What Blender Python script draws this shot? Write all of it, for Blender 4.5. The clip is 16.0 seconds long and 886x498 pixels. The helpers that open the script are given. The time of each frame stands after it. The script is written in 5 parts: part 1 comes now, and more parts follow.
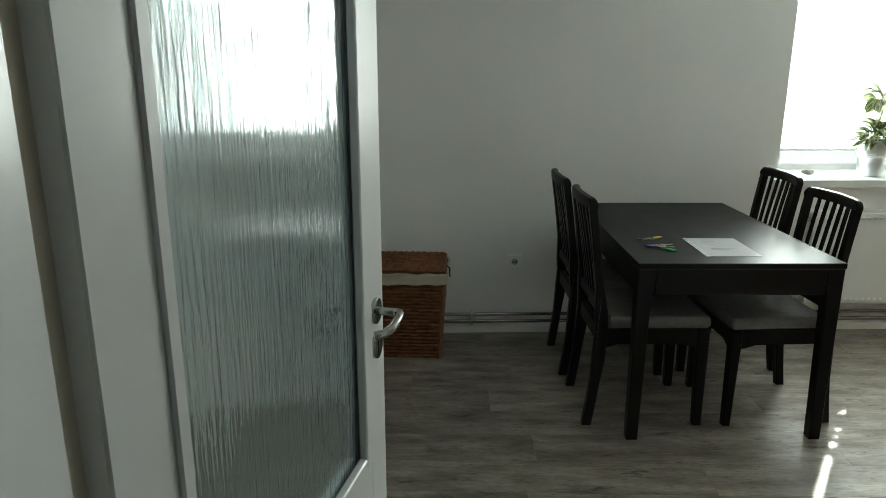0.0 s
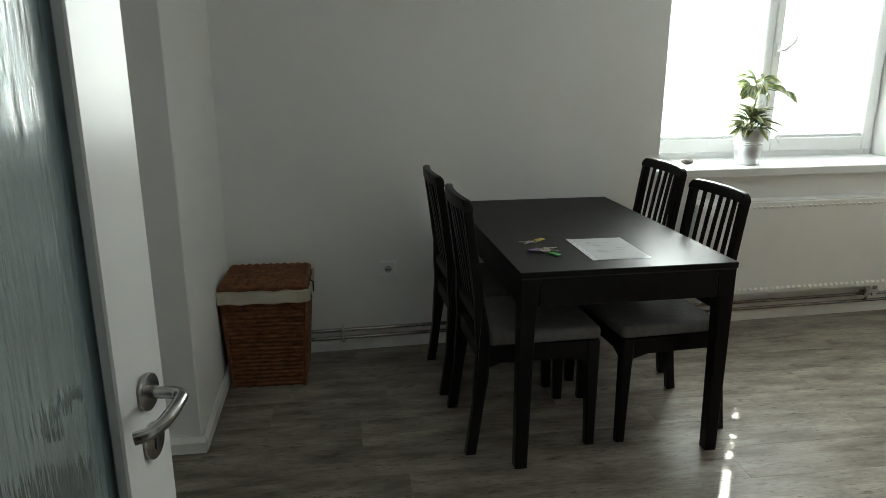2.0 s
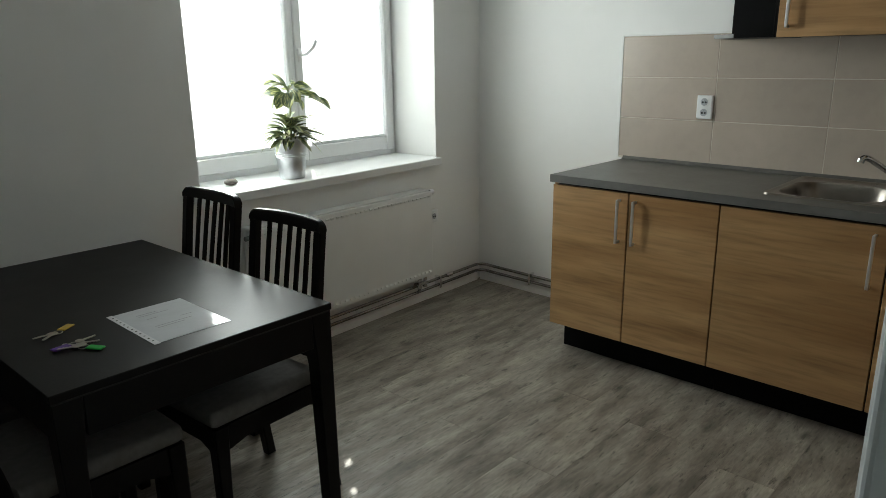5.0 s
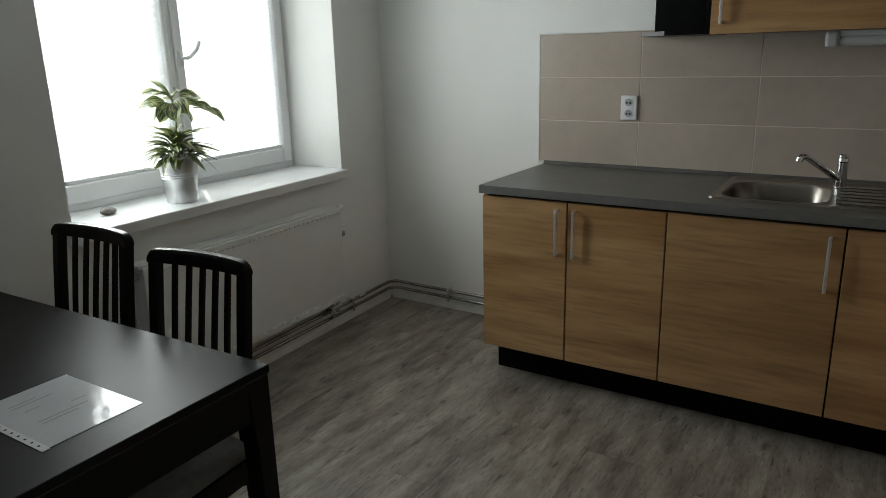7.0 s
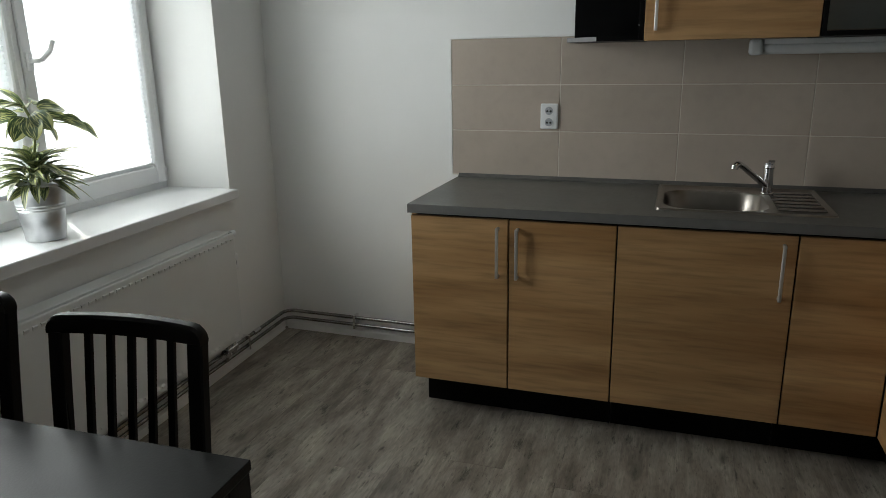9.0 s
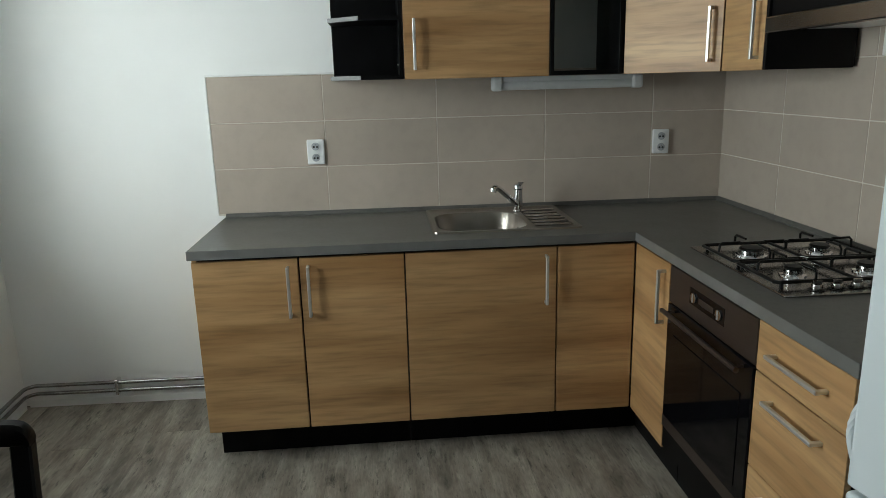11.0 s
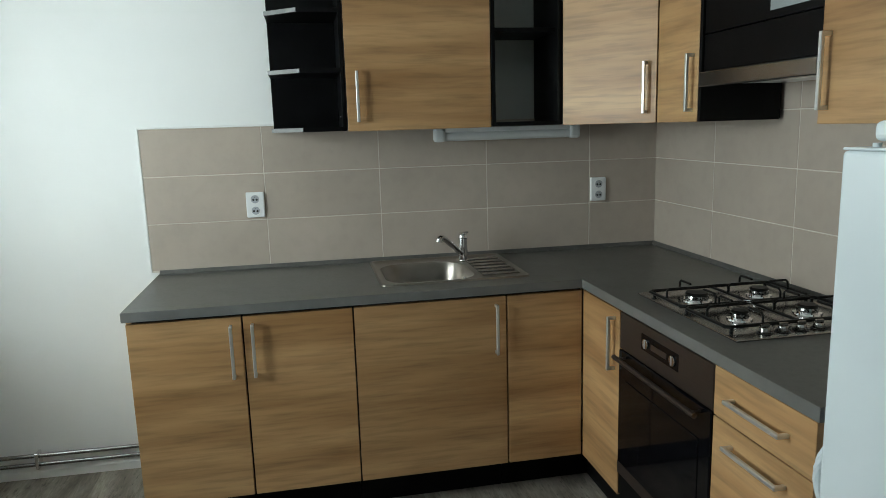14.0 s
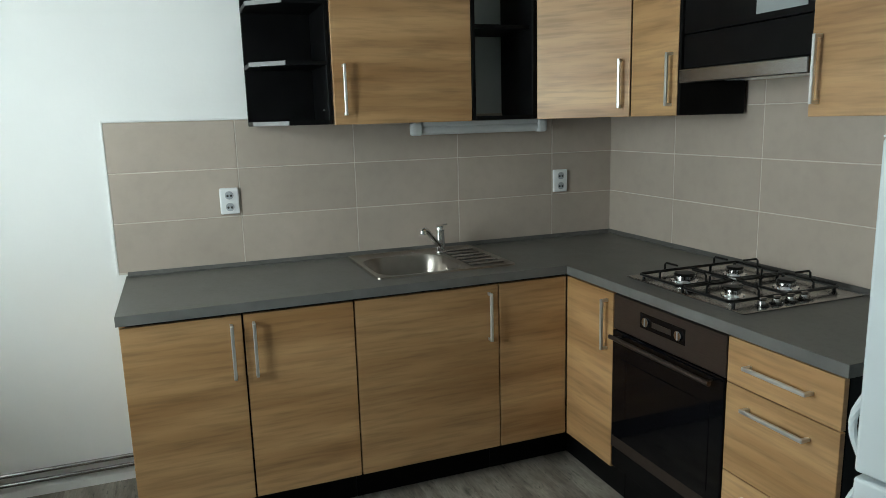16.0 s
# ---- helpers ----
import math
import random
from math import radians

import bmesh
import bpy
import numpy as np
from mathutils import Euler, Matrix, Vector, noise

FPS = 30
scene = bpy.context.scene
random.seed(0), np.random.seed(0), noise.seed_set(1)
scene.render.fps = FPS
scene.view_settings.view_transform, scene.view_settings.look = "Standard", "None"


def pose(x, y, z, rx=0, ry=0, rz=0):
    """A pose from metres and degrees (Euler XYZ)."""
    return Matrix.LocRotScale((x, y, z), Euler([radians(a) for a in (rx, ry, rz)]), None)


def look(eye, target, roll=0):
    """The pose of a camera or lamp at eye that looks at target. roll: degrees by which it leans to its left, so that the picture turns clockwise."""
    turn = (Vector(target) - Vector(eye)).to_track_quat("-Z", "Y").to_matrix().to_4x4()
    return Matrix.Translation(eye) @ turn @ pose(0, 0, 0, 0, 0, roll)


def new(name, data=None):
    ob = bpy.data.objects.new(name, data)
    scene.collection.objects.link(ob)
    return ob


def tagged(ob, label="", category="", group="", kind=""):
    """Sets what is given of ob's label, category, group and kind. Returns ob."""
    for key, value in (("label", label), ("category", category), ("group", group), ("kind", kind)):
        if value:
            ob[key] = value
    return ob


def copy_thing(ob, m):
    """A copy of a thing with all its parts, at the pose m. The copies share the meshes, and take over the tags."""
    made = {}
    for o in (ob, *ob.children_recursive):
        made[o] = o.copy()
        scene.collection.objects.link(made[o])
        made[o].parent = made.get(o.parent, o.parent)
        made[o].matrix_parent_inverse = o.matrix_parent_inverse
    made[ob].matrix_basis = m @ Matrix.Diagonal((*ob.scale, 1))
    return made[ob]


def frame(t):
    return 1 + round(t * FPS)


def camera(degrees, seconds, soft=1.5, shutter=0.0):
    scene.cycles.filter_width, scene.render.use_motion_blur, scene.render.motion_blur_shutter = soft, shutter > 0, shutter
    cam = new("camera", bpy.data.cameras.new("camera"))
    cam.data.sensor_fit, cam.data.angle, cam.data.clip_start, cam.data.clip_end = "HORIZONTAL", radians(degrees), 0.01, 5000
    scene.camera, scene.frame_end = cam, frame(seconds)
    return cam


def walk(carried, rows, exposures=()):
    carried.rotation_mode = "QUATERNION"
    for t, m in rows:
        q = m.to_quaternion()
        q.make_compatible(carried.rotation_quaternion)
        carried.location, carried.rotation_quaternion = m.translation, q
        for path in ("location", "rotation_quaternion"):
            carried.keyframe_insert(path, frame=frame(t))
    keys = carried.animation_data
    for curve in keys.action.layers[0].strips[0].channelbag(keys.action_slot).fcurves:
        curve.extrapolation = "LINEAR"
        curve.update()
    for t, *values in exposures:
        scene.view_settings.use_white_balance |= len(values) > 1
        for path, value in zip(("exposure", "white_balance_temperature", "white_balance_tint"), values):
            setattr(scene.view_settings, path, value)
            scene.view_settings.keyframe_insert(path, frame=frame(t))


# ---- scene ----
cam = camera(65.0, 16.0, soft=0.6)
PATH = [
    (0, (0.095, 0.106, 1.492), (0.059, 2.04, 0.982), 0.1),
    (0.5, (0.089, 0.196, 1.484), (0.105, 2.126, 0.958), 0.2),
    (1, (0.132, 0.307, 1.483), (0.182, 2.234, 0.95), 0.1),
    (1.5, (0.188, 0.408, 1.472), (0.33, 2.33, 0.94), 0.1),
    (2, (0.214, 0.507, 1.46), (0.494, 2.415, 0.929), 0.1),
    (2.5, (0.223, 0.592, 1.473), (0.645, 2.471, 0.934), -0.0),
    (3, (0.25, 0.714, 1.47), (0.885, 2.532, 0.929), -0.1),
    (3.5, (0.256, 0.798, 1.467), (1.124, 2.518, 0.929), -0.3),
    (4, (0.269, 0.891, 1.465), (1.361, 2.479, 0.932), -0.4),
    (4.5, (0.316, 0.991, 1.47), (1.567, 2.456, 0.934), -0.5),
    (5, (0.382, 1.087, 1.471), (1.787, 2.409, 0.943), -0.8),
    (5.2, (0.417, 1.139, 1.462), (1.883, 2.395, 0.939), -1.2),
    (7.3, (0.519, 1.554, 1.48), (2.167, 2.552, 0.942), -1.3),
    (7.5, (0.53, 1.603, 1.48), (2.199, 2.563, 0.94), -1.2),
    (8, (0.563, 1.746, 1.466), (2.282, 2.616, 0.931), -1.1),
    (8.5, (0.601, 1.862, 1.472), (2.367, 2.635, 0.941), -1.1),
    (9, (0.62, 1.988, 1.483), (2.448, 2.604, 0.956), -1.0),
    (9.5, (0.591, 2.105, 1.493), (2.478, 2.507, 0.967), -0.9),
    (10, (0.552, 2.197, 1.504), (2.48, 2.332, 0.991), -0.9),
    (10.2, (0.543, 2.214, 1.505), (2.477, 2.27, 0.999), -1.0),
    (12.3, (0.557, 2.248, 1.574), (2.493, 1.941, 1.176), -1.7),
    (12.5, (0.557, 2.252, 1.569), (2.494, 1.933, 1.183), -1.6),
    (13, (0.554, 2.27, 1.565), (2.49, 1.931, 1.198), -1.6),
    (13.5, (0.558, 2.283, 1.564), (2.493, 1.927, 1.203), -1.6),
    (14, (0.596, 2.317, 1.553), (2.529, 1.945, 1.202), -1.7),
    (14.5, (0.653, 2.403, 1.546), (2.586, 2.022, 1.198), -1.7),
    (15, (0.716, 2.519, 1.539), (2.643, 2.113, 1.194), -1.7),
    (15.5, (0.725, 2.615, 1.548), (2.636, 2.144, 1.194), -1.7),
    (16, (0.669, 2.764, 1.549), (2.507, 2.067, 1.182), -1.6),
]
EXPO = [
    (0.0, 1.05, 6450, -4), (2.0, 0.80, 6500, 0), (4.0, 0.44, 6500, 0), (5.2, -0.04, 6450, 1),
    (7.5, -0.39, 6400, 4), (9.0, -0.37, 6400, 5), (10.2, 0.05, 6350, 3), (12.3, 0.44, 6070, -3), (16.0, 0.45, 6070, -3),
]
walk(cam, [(t, look(eye, target, roll)) for t, eye, target, roll in PATH], exposures=EXPO)

# ---- light ----
SUN_AZ = math.atan2(0.555, 0.832)      # the sun stands beyond the window wall, a little to +x
SUN_EL = radians(38)
world = bpy.data.worlds.new("sky")
scene.world = world
world.use_nodes = True
wn = world.node_tree
sky = wn.nodes.new("ShaderNodeTexSky")
sky.sky_type, sky.sun_disc = "NISHITA", False
sky.sun_elevation, sky.sun_rotation = SUN_EL, SUN_AZ
wn.links.new(sky.outputs[0], wn.nodes["Background"].inputs[0])
wn.nodes["Background"].inputs[1].default_value = 0.12

sun_data = bpy.data.lights.new("sun", "SUN")
sun_data.energy, sun_data.angle, sun_data.color = 5.0, radians(0.5), (1.0, 0.95, 0.88)
sun = new("sun", sun_data)
sun_from = Vector((math.sin(SUN_AZ) * math.cos(SUN_EL), math.cos(SUN_AZ) * math.cos(SUN_EL), math.sin(SUN_EL)))
sun.matrix_world = look(tuple(sun_from * 20), (0, 0, 0))


def window_lamp(x, width, z, height, watts):
    data = bpy.data.lights.new("window_light", "AREA")
    data.shape, data.size, data.size_y, data.energy = "RECTANGLE", width, height, watts
    data.color = (0.97, 0.99, 1.0)
    lamp = new("window_light", data)
    data.spread = radians(146)
    lamp.matrix_world = NORTH @ look((x, WIN_Y - 0.012, z), (x - 0.05, 0, z))
    return lamp


# ---- plan (metres) ----
H = 2.62                                # ceiling
WALL_E, WALL_N, WALL_S, WALL_DOOR = 3.872, 4.068, 0.582, 0.64
WEST_A, WEST_B, NIB_Y = -0.352, -0.95, 2.99
WIN_X0, WIN_X1, WIN_Z0, WIN_Z1 = 1.872, 3.477, 0.855, 2.25
WIN_Y = WALL_N + 0.335                   # room side of the window frame


def turned(x, y, degrees):
    """A turn about the upright through (x, y): the room is not quite square."""
    return Matrix.Translation((x, y, 0)) @ Matrix.Rotation(radians(degrees), 4, "Z") @ Matrix.Translation((-x, -y, 0))


NORTH = turned(3.90, WALL_N, 2.7)       # the window wall
EAST = turned(WALL_E, 1.82, -1.1)       # the sink wall and its tiles
SOUTH = Matrix.Identity(4)              # the hob wall and its cabinets

window_lamp(2.285, 0.54, 1.61, 1.12, 18.5)
window_lamp(3.085, 0.54, 1.61, 1.12, 4.2)


# ---- materials ----
def material(name, colour, rough=0.5, metal=0.0, vary=0.0, scale=6.0, stretch=(1, 1, 1), bump=0.0, bump_scale=60.0,
             second=None, spots=0.0, random_tint=0.0, coat=0.0, gloss=0.5, rough_vary=0.0, detail=6.0):
    m = bpy.data.materials.new(name)
    m.use_nodes = True
    nt = m.node_tree
    b = nt.nodes["Principled BSDF"]
    b.inputs["Roughness"].default_value, b.inputs["Metallic"].default_value = rough, metal
    b.inputs["Coat Weight"].default_value, b.inputs["Specular IOR Level"].default_value = coat, gloss
    b.inputs["Base Color"].default_value = (*colour, 1)
    geo = nt.nodes.new("ShaderNodeNewGeometry")
    info = nt.nodes.new("ShaderNodeObjectInfo")
    mp = nt.nodes.new("ShaderNodeMapping")
    mp.inputs["Scale"].default_value = stretch
    nt.links.new(geo.outputs["Position"], mp.inputs["Vector"])
    shift = nt.nodes.new("ShaderNodeVectorMath")
    shift.operation = "SCALE"
    shift.inputs[0].default_value = (3.1, 5.7, 2.3)
    nt.links.new(info.outputs["Random"], shift.inputs["Scale"])
    if random_tint:
        nt.links.new(shift.outputs[0], mp.inputs["Location"])
    vec = mp.outputs[0]
    if vary or second:
        n1 = nt.nodes.new("ShaderNodeTexNoise")
        n1.inputs["Scale"].default_value, n1.inputs["Detail"].default_value = scale, detail
        nt.links.new(vec, n1.inputs["Vector"])
        ramp = nt.nodes.new("ShaderNodeValToRGB")
        low = second or tuple(c * (1 - vary) for c in colour)
        high = colour if second else tuple(min(1, c * (1 + vary)) for c in colour)
        ramp.color_ramp.elements[0].position, ramp.color_ramp.elements[1].position = 0.32, 0.68
        ramp.color_ramp.elements[0].color, ramp.color_ramp.elements[1].color = (*low, 1), (*high, 1)
        nt.links.new(n1.outputs["Fac"], ramp.inputs[0])
        out = ramp.outputs[0]
        if spots:
            n2 = nt.nodes.new("ShaderNodeTexNoise")
            n2.inputs["Scale"].default_value, n2.inputs["Detail"].default_value = scale * 7, 4
            nt.links.new(vec, n2.inputs["Vector"])
            r2 = nt.nodes.new("ShaderNodeMapRange")
            r2.inputs[1].default_value, r2.inputs[2].default_value = 0.45, 0.75
            r2.inputs[3].default_value, r2.inputs[4].default_value = 1.0, 1.0 - spots
            nt.links.new(n2.outputs["Fac"], r2.inputs[0])
            mul = nt.nodes.new("ShaderNodeVectorMath")
            mul.operation = "SCALE"
            nt.links.new(out, mul.inputs[0])
            nt.links.new(r2.outputs[0], mul.inputs["Scale"])
            out = mul.outputs[0]
        if random_tint:
            r3 = nt.nodes.new("ShaderNodeMapRange")
            r3.inputs[3].default_value, r3.inputs[4].default_value = 1 - random_tint, 1 + random_tint
            nt.links.new(info.outputs["Random"], r3.inputs[0])
            mul = nt.nodes.new("ShaderNodeVectorMath")
            mul.operation = "SCALE"
            nt.links.new(out, mul.inputs[0])
            nt.links.new(r3.outputs[0], mul.inputs["Scale"])
            out = mul.outputs[0]
        nt.links.new(out, b.inputs["Base Color"])
        if rough_vary:
            r4 = nt.nodes.new("ShaderNodeMapRange")
            r4.inputs[3].default_value, r4.inputs[4].default_value = rough - rough_vary, rough + rough_vary
            nt.links.new(n1.outputs["Fac"], r4.inputs[0])
            nt.links.new(r4.outputs[0], b.inputs["Roughness"])
    if bump:
        n3 = nt.nodes.new("ShaderNodeTexNoise")
        n3.inputs["Scale"].default_value, n3.inputs["Detail"].default_value = bump_scale, 4
        nt.links.new(vec, n3.inputs["Vector"])
        bp = nt.nodes.new("ShaderNodeBump")
        bp.inputs["Strength"].default_value, bp.inputs["Distance"].default_value = bump, 0.004
        nt.links.new(n3.outputs["Fac"], bp.inputs["Height"])
        nt.links.new(bp.outputs[0], b.inputs["Normal"])
    return m


PLASTER = material("plaster", (0.84, 0.845, 0.835), 0.75, vary=0.025, scale=1.6, bump=0.12, bump_scale=55)
CEILING = material("ceiling_paint", (0.88, 0.88, 0.87), 0.85, vary=0.02, scale=2, bump=0.08)
WHITE_PVC = material("white_pvc", (0.82, 0.83, 0.84), 0.28, vary=0.02, scale=5)
DOOR_PAINT = material("white_door_paint", (0.80, 0.81, 0.80), 0.26, vary=0.03, scale=3, bump=0.05, bump_scale=40)
JAMB_BEIGE = material("beige_rebate", (0.74, 0.67, 0.55), 0.55, vary=0.06, scale=8)
SEAL = material("grey_seal", (0.10, 0.10, 0.10), 0.6, vary=0.1, scale=20)
SCREED = material("brown_screed", (0.10, 0.09, 0.08), 0.8, vary=0.1, scale=20)
SKIRT = material("white_skirting", (0.84, 0.84, 0.83), 0.35, vary=0.05, scale=9)
OAK = material("oak_laminate", (0.570, 0.360, 0.172), 0.42, scale=1.7, stretch=(0.42, 0.42, 5.5), second=(0.330, 0.176, 0.068),
               spots=0.30, detail=6.0, random_tint=0.07, bump=0.06, bump_scale=30)
OAK_EDGE = material("oak_edge", (0.50, 0.36, 0.22), 0.5, vary=0.1, scale=20)
BLACK_BOARD = material("black_board", (0.004, 0.004, 0.0043), 0.42, gloss=0.10, vary=0.25, scale=12)
WORKTOP = material("grey_worktop", (0.108, 0.106, 0.099), 0.38, gloss=0.45, vary=0.14, scale=7, spots=0.18, bump=0.05, bump_scale=180, rough_vary=0.12)
TILE = material("beige_tile", (0.465, 0.400, 0.340), 0.24, vary=0.05, scale=3, spots=0.05, random_tint=0.03, bump=0.03, bump_scale=14)
EDGE_GREY = material("highlit_edge_band", (0.150, 0.150, 0.145), 0.3, vary=0.1, scale=14)
GROUT = material("pale_grout", (0.63, 0.585, 0.515), 0.8, vary=0.05, scale=30)
STEEL = material("brushed_steel", (0.38, 0.37, 0.36), 0.24, 1.0, vary=0.06, scale=30, stretch=(1, 1, 12), bump=0.03, bump_scale=90)
SINK_STEEL = material("satin_sink_steel", (0.27, 0.245, 0.22), 0.28, 1.0, vary=0.05, scale=24, bump=0.02, bump_scale=60)
DARK_STEEL = material("brown_steel", (0.085, 0.065, 0.055), 0.35, 0.7, vary=0.1, scale=30, stretch=(1, 1, 14))
SILVER_EDGE = material("silver_edge_band", (0.20, 0.20, 0.20), 0.6, 0.5, vary=0.08, scale=30)
ALU = material("satin_aluminium", (0.76, 0.76, 0.75), 0.45, 1.0, vary=0.03, scale=40)
CHROME = material("chrome", (0.78, 0.78, 0.79), 0.08, 1.0, vary=0.02, scale=10)
ZINC = material("galvanised_zinc", (0.56, 0.57, 0.58), 0.38, 1.0, vary=0.16, scale=16, rough_vary=0.08)
IRON = material("black_enamel", (0.005, 0.005, 0.005), 0.4, gloss=0.25, vary=0.2, scale=20)
OVEN_GLASS = material("oven_glass", (0.004, 0.004, 0.005), 0.06, gloss=0.3, vary=0.1, scale=4)
BLACKBROWN = material("black_brown_stain", (0.0058, 0.0052, 0.0050), 0.42, gloss=0.18, vary=0.3, scale=5, stretch=(2, 2, 2), spots=0.2, bump=0.06, bump_scale=90, rough_vary=0.05)
SEAT_GREY = material("grey_seat_fabric", (0.165, 0.16, 0.155), 0.95, vary=0.12, scale=45, bump=0.35, bump_scale=420)
CREAM_CLOTH = material("cream_cotton", (0.55, 0.50, 0.41), 0.95, vary=0.08, scale=25, bump=0.3, bump_scale=260)
WICKER = material("wicker", (0.27, 0.105, 0.038), 0.6, second=(0.10, 0.032, 0.012), scale=26, spots=0.4, random_tint=0.12, bump=0.3, bump_scale=130)
RADIATOR = material("radiator_enamel", (0.80, 0.81, 0.80), 0.3, vary=0.02, scale=6)
PIPE = material("painted_pipe", (0.33, 0.32, 0.31), 0.22, 0.95, vary=0.2, scale=14)
FRIDGE = material("fridge_enamel", (0.74, 0.80, 0.83), 0.26, vary=0.02, scale=4, bump=0.03, bump_scale=320)
PAPER = material("paper", (0.66, 0.68, 0.71), 0.14, gloss=0.5, vary=0.03, scale=12, bump=0.55, bump_scale=13)
INK = material("grey_print", (0.32, 0.33, 0.35), 0.7)
FILM = material("plastic_film", (0.84, 0.85, 0.86), 0.1, vary=0.02, scale=10)
STONE = material("brown_pebble", (0.165, 0.14, 0.128), 0.6, vary=0.4, scale=40, bump=0.2, bump_scale=80)
SOIL = material("potting_soil", (0.03, 0.02, 0.014), 0.95, vary=0.4, scale=60, bump=0.8, bump_scale=120)
STEM = material("green_stem", (0.16, 0.19, 0.06), 0.5, vary=0.2, scale=30)
TAG_GREEN = material("green_plastic", (0.02, 0.42, 0.05), 0.35)
TAG_PURPLE = material("purple_plastic", (0.11, 0.035, 0.30), 0.35)
TAG_YELLOW = material("yellow_plastic", (0.62, 0.42, 0.05), 0.35)
KEY_METAL = material("key_nickel", (0.55, 0.52, 0.46), 0.3, 1.0, vary=0.1, scale=60)
HOLE = material("dark_hole", (0.02, 0.02, 0.02), 0.6)
SOCKET_WELL = material("shaded_socket_well", (0.42, 0.44, 0.47), 0.5)
PALE_BACK = material("pale_back_board", (0.52, 0.55, 0.52), 0.4, vary=0.04, scale=5)
LAMP_PLASTIC = material("grey_lamp_plastic", (0.68, 0.70, 0.71), 0.35, vary=0.04, scale=10)
GLAZED = material("grey_frosted_glass", (0.30, 0.33, 0.33), 0.2, vary=0.06, scale=3)
CABLE = material("black_cable", (0.02, 0.02, 0.02), 0.5)


def floor_material():
    m = material("grey_vinyl_plank", (0.392, 0.355, 0.300), 0.40, scale=2.8, stretch=(1.3, 4.6, 1), second=(0.160, 0.136, 0.114), gloss=0.35,
                 spots=0.30, random_tint=0.085, bump=0.06, bump_scale=60, rough_vary=0.07, detail=9)
    nt = m.node_tree
    b = nt.nodes["Principled BSDF"]
    src = b.inputs["Base Color"].links[0].from_socket
    mp = next(n for n in nt.nodes if n.bl_idname == "ShaderNodeMapping")
    position, shift = mp.inputs["Vector"].links[0].from_socket, mp.inputs["Location"].links[0].from_socket

    def layer(src, stretch, scale, rough, lo, hi, amount):
        """Multiplies the colour by amount where the stretched noise is high."""
        mp2 = nt.nodes.new("ShaderNodeMapping")
        mp2.inputs["Scale"].default_value = stretch
        nt.links.new(position, mp2.inputs["Vector"])
        nt.links.new(shift, mp2.inputs["Location"])
        n = nt.nodes.new("ShaderNodeTexNoise")
        n.inputs["Scale"].default_value, n.inputs["Detail"].default_value, n.inputs["Roughness"].default_value = scale, 8, rough
        nt.links.new(mp2.outputs[0], n.inputs["Vector"])
        r = nt.nodes.new("ShaderNodeMapRange")
        r.inputs[1].default_value, r.inputs[2].default_value, r.inputs[3].default_value, r.inputs[4].default_value = lo, hi, 1.0, amount
        nt.links.new(n.outputs["Fac"], r.inputs[0])
        s = nt.nodes.new("ShaderNodeVectorMath")
        s.operation = "SCALE"
        nt.links.new(src, s.inputs[0])
        nt.links.new(r.outputs[0], s.inputs["Scale"])
        return s.outputs[0]

    src = layer(src, (1.5, 5.5, 1), 4.0, 0.72, 0.575, 0.69, 0.22)      # dark cracks and knots along the grain
    src = layer(src, (3.5, 15.0, 1), 5.0, 0.65, 0.60, 0.66, 0.50)     # fine dark checks
    src = layer(src, (1.2, 14.0, 1), 7.0, 0.6, 0.50, 0.75, 1.35)      # pale limed streaks
    src = layer(src, (2.5, 40.0, 1), 9.0, 0.6, 0.45, 0.70, 0.86)      # fine pores
    # scattered knots with soft dark hearts
    mp3 = nt.nodes.new("ShaderNodeMapping")
    mp3.inputs["Scale"].default_value = (2.3, 5.6, 1)
    nt.links.new(position, mp3.inputs["Vector"])
    nt.links.new(shift, mp3.inputs["Location"])
    wob = nt.nodes.new("ShaderNodeTexNoise")
    wob.inputs["Scale"].default_value, wob.inputs["Detail"].default_value = 5.0, 3
    nt.links.new(mp3.outputs[0], wob.inputs["Vector"])
    off = nt.nodes.new("ShaderNodeVectorMath")
    off.operation = "MULTIPLY_ADD"
    off.inputs[1].default_value = (0.22, 0.22, 0.0)
    nt.links.new(wob.outputs["Color"], off.inputs[0])
    nt.links.new(mp3.outputs[0], off.inputs[2])
    vor = nt.nodes.new("ShaderNodeTexVoronoi")
    vor.inputs["Scale"].default_value = 1.0
    nt.links.new(off.outputs[0], vor.inputs["Vector"])
    heart = nt.nodes.new("ShaderNodeMapRange")
    heart.inputs[1].default_value, heart.inputs[2].default_value, heart.inputs[3].default_value, heart.inputs[4].default_value = 0.03, 0.16, 0.42, 1.0
    nt.links.new(vor.outputs["Distance"], heart.inputs[0])
    dark = nt.nodes.new("ShaderNodeVectorMath")
    dark.operation = "SCALE"
    nt.links.new(src, dark.inputs[0])
    nt.links.new(heart.outputs[0], dark.inputs["Scale"])
    nt.links.new(dark.outputs[0], b.inputs["Base Color"])
    return m


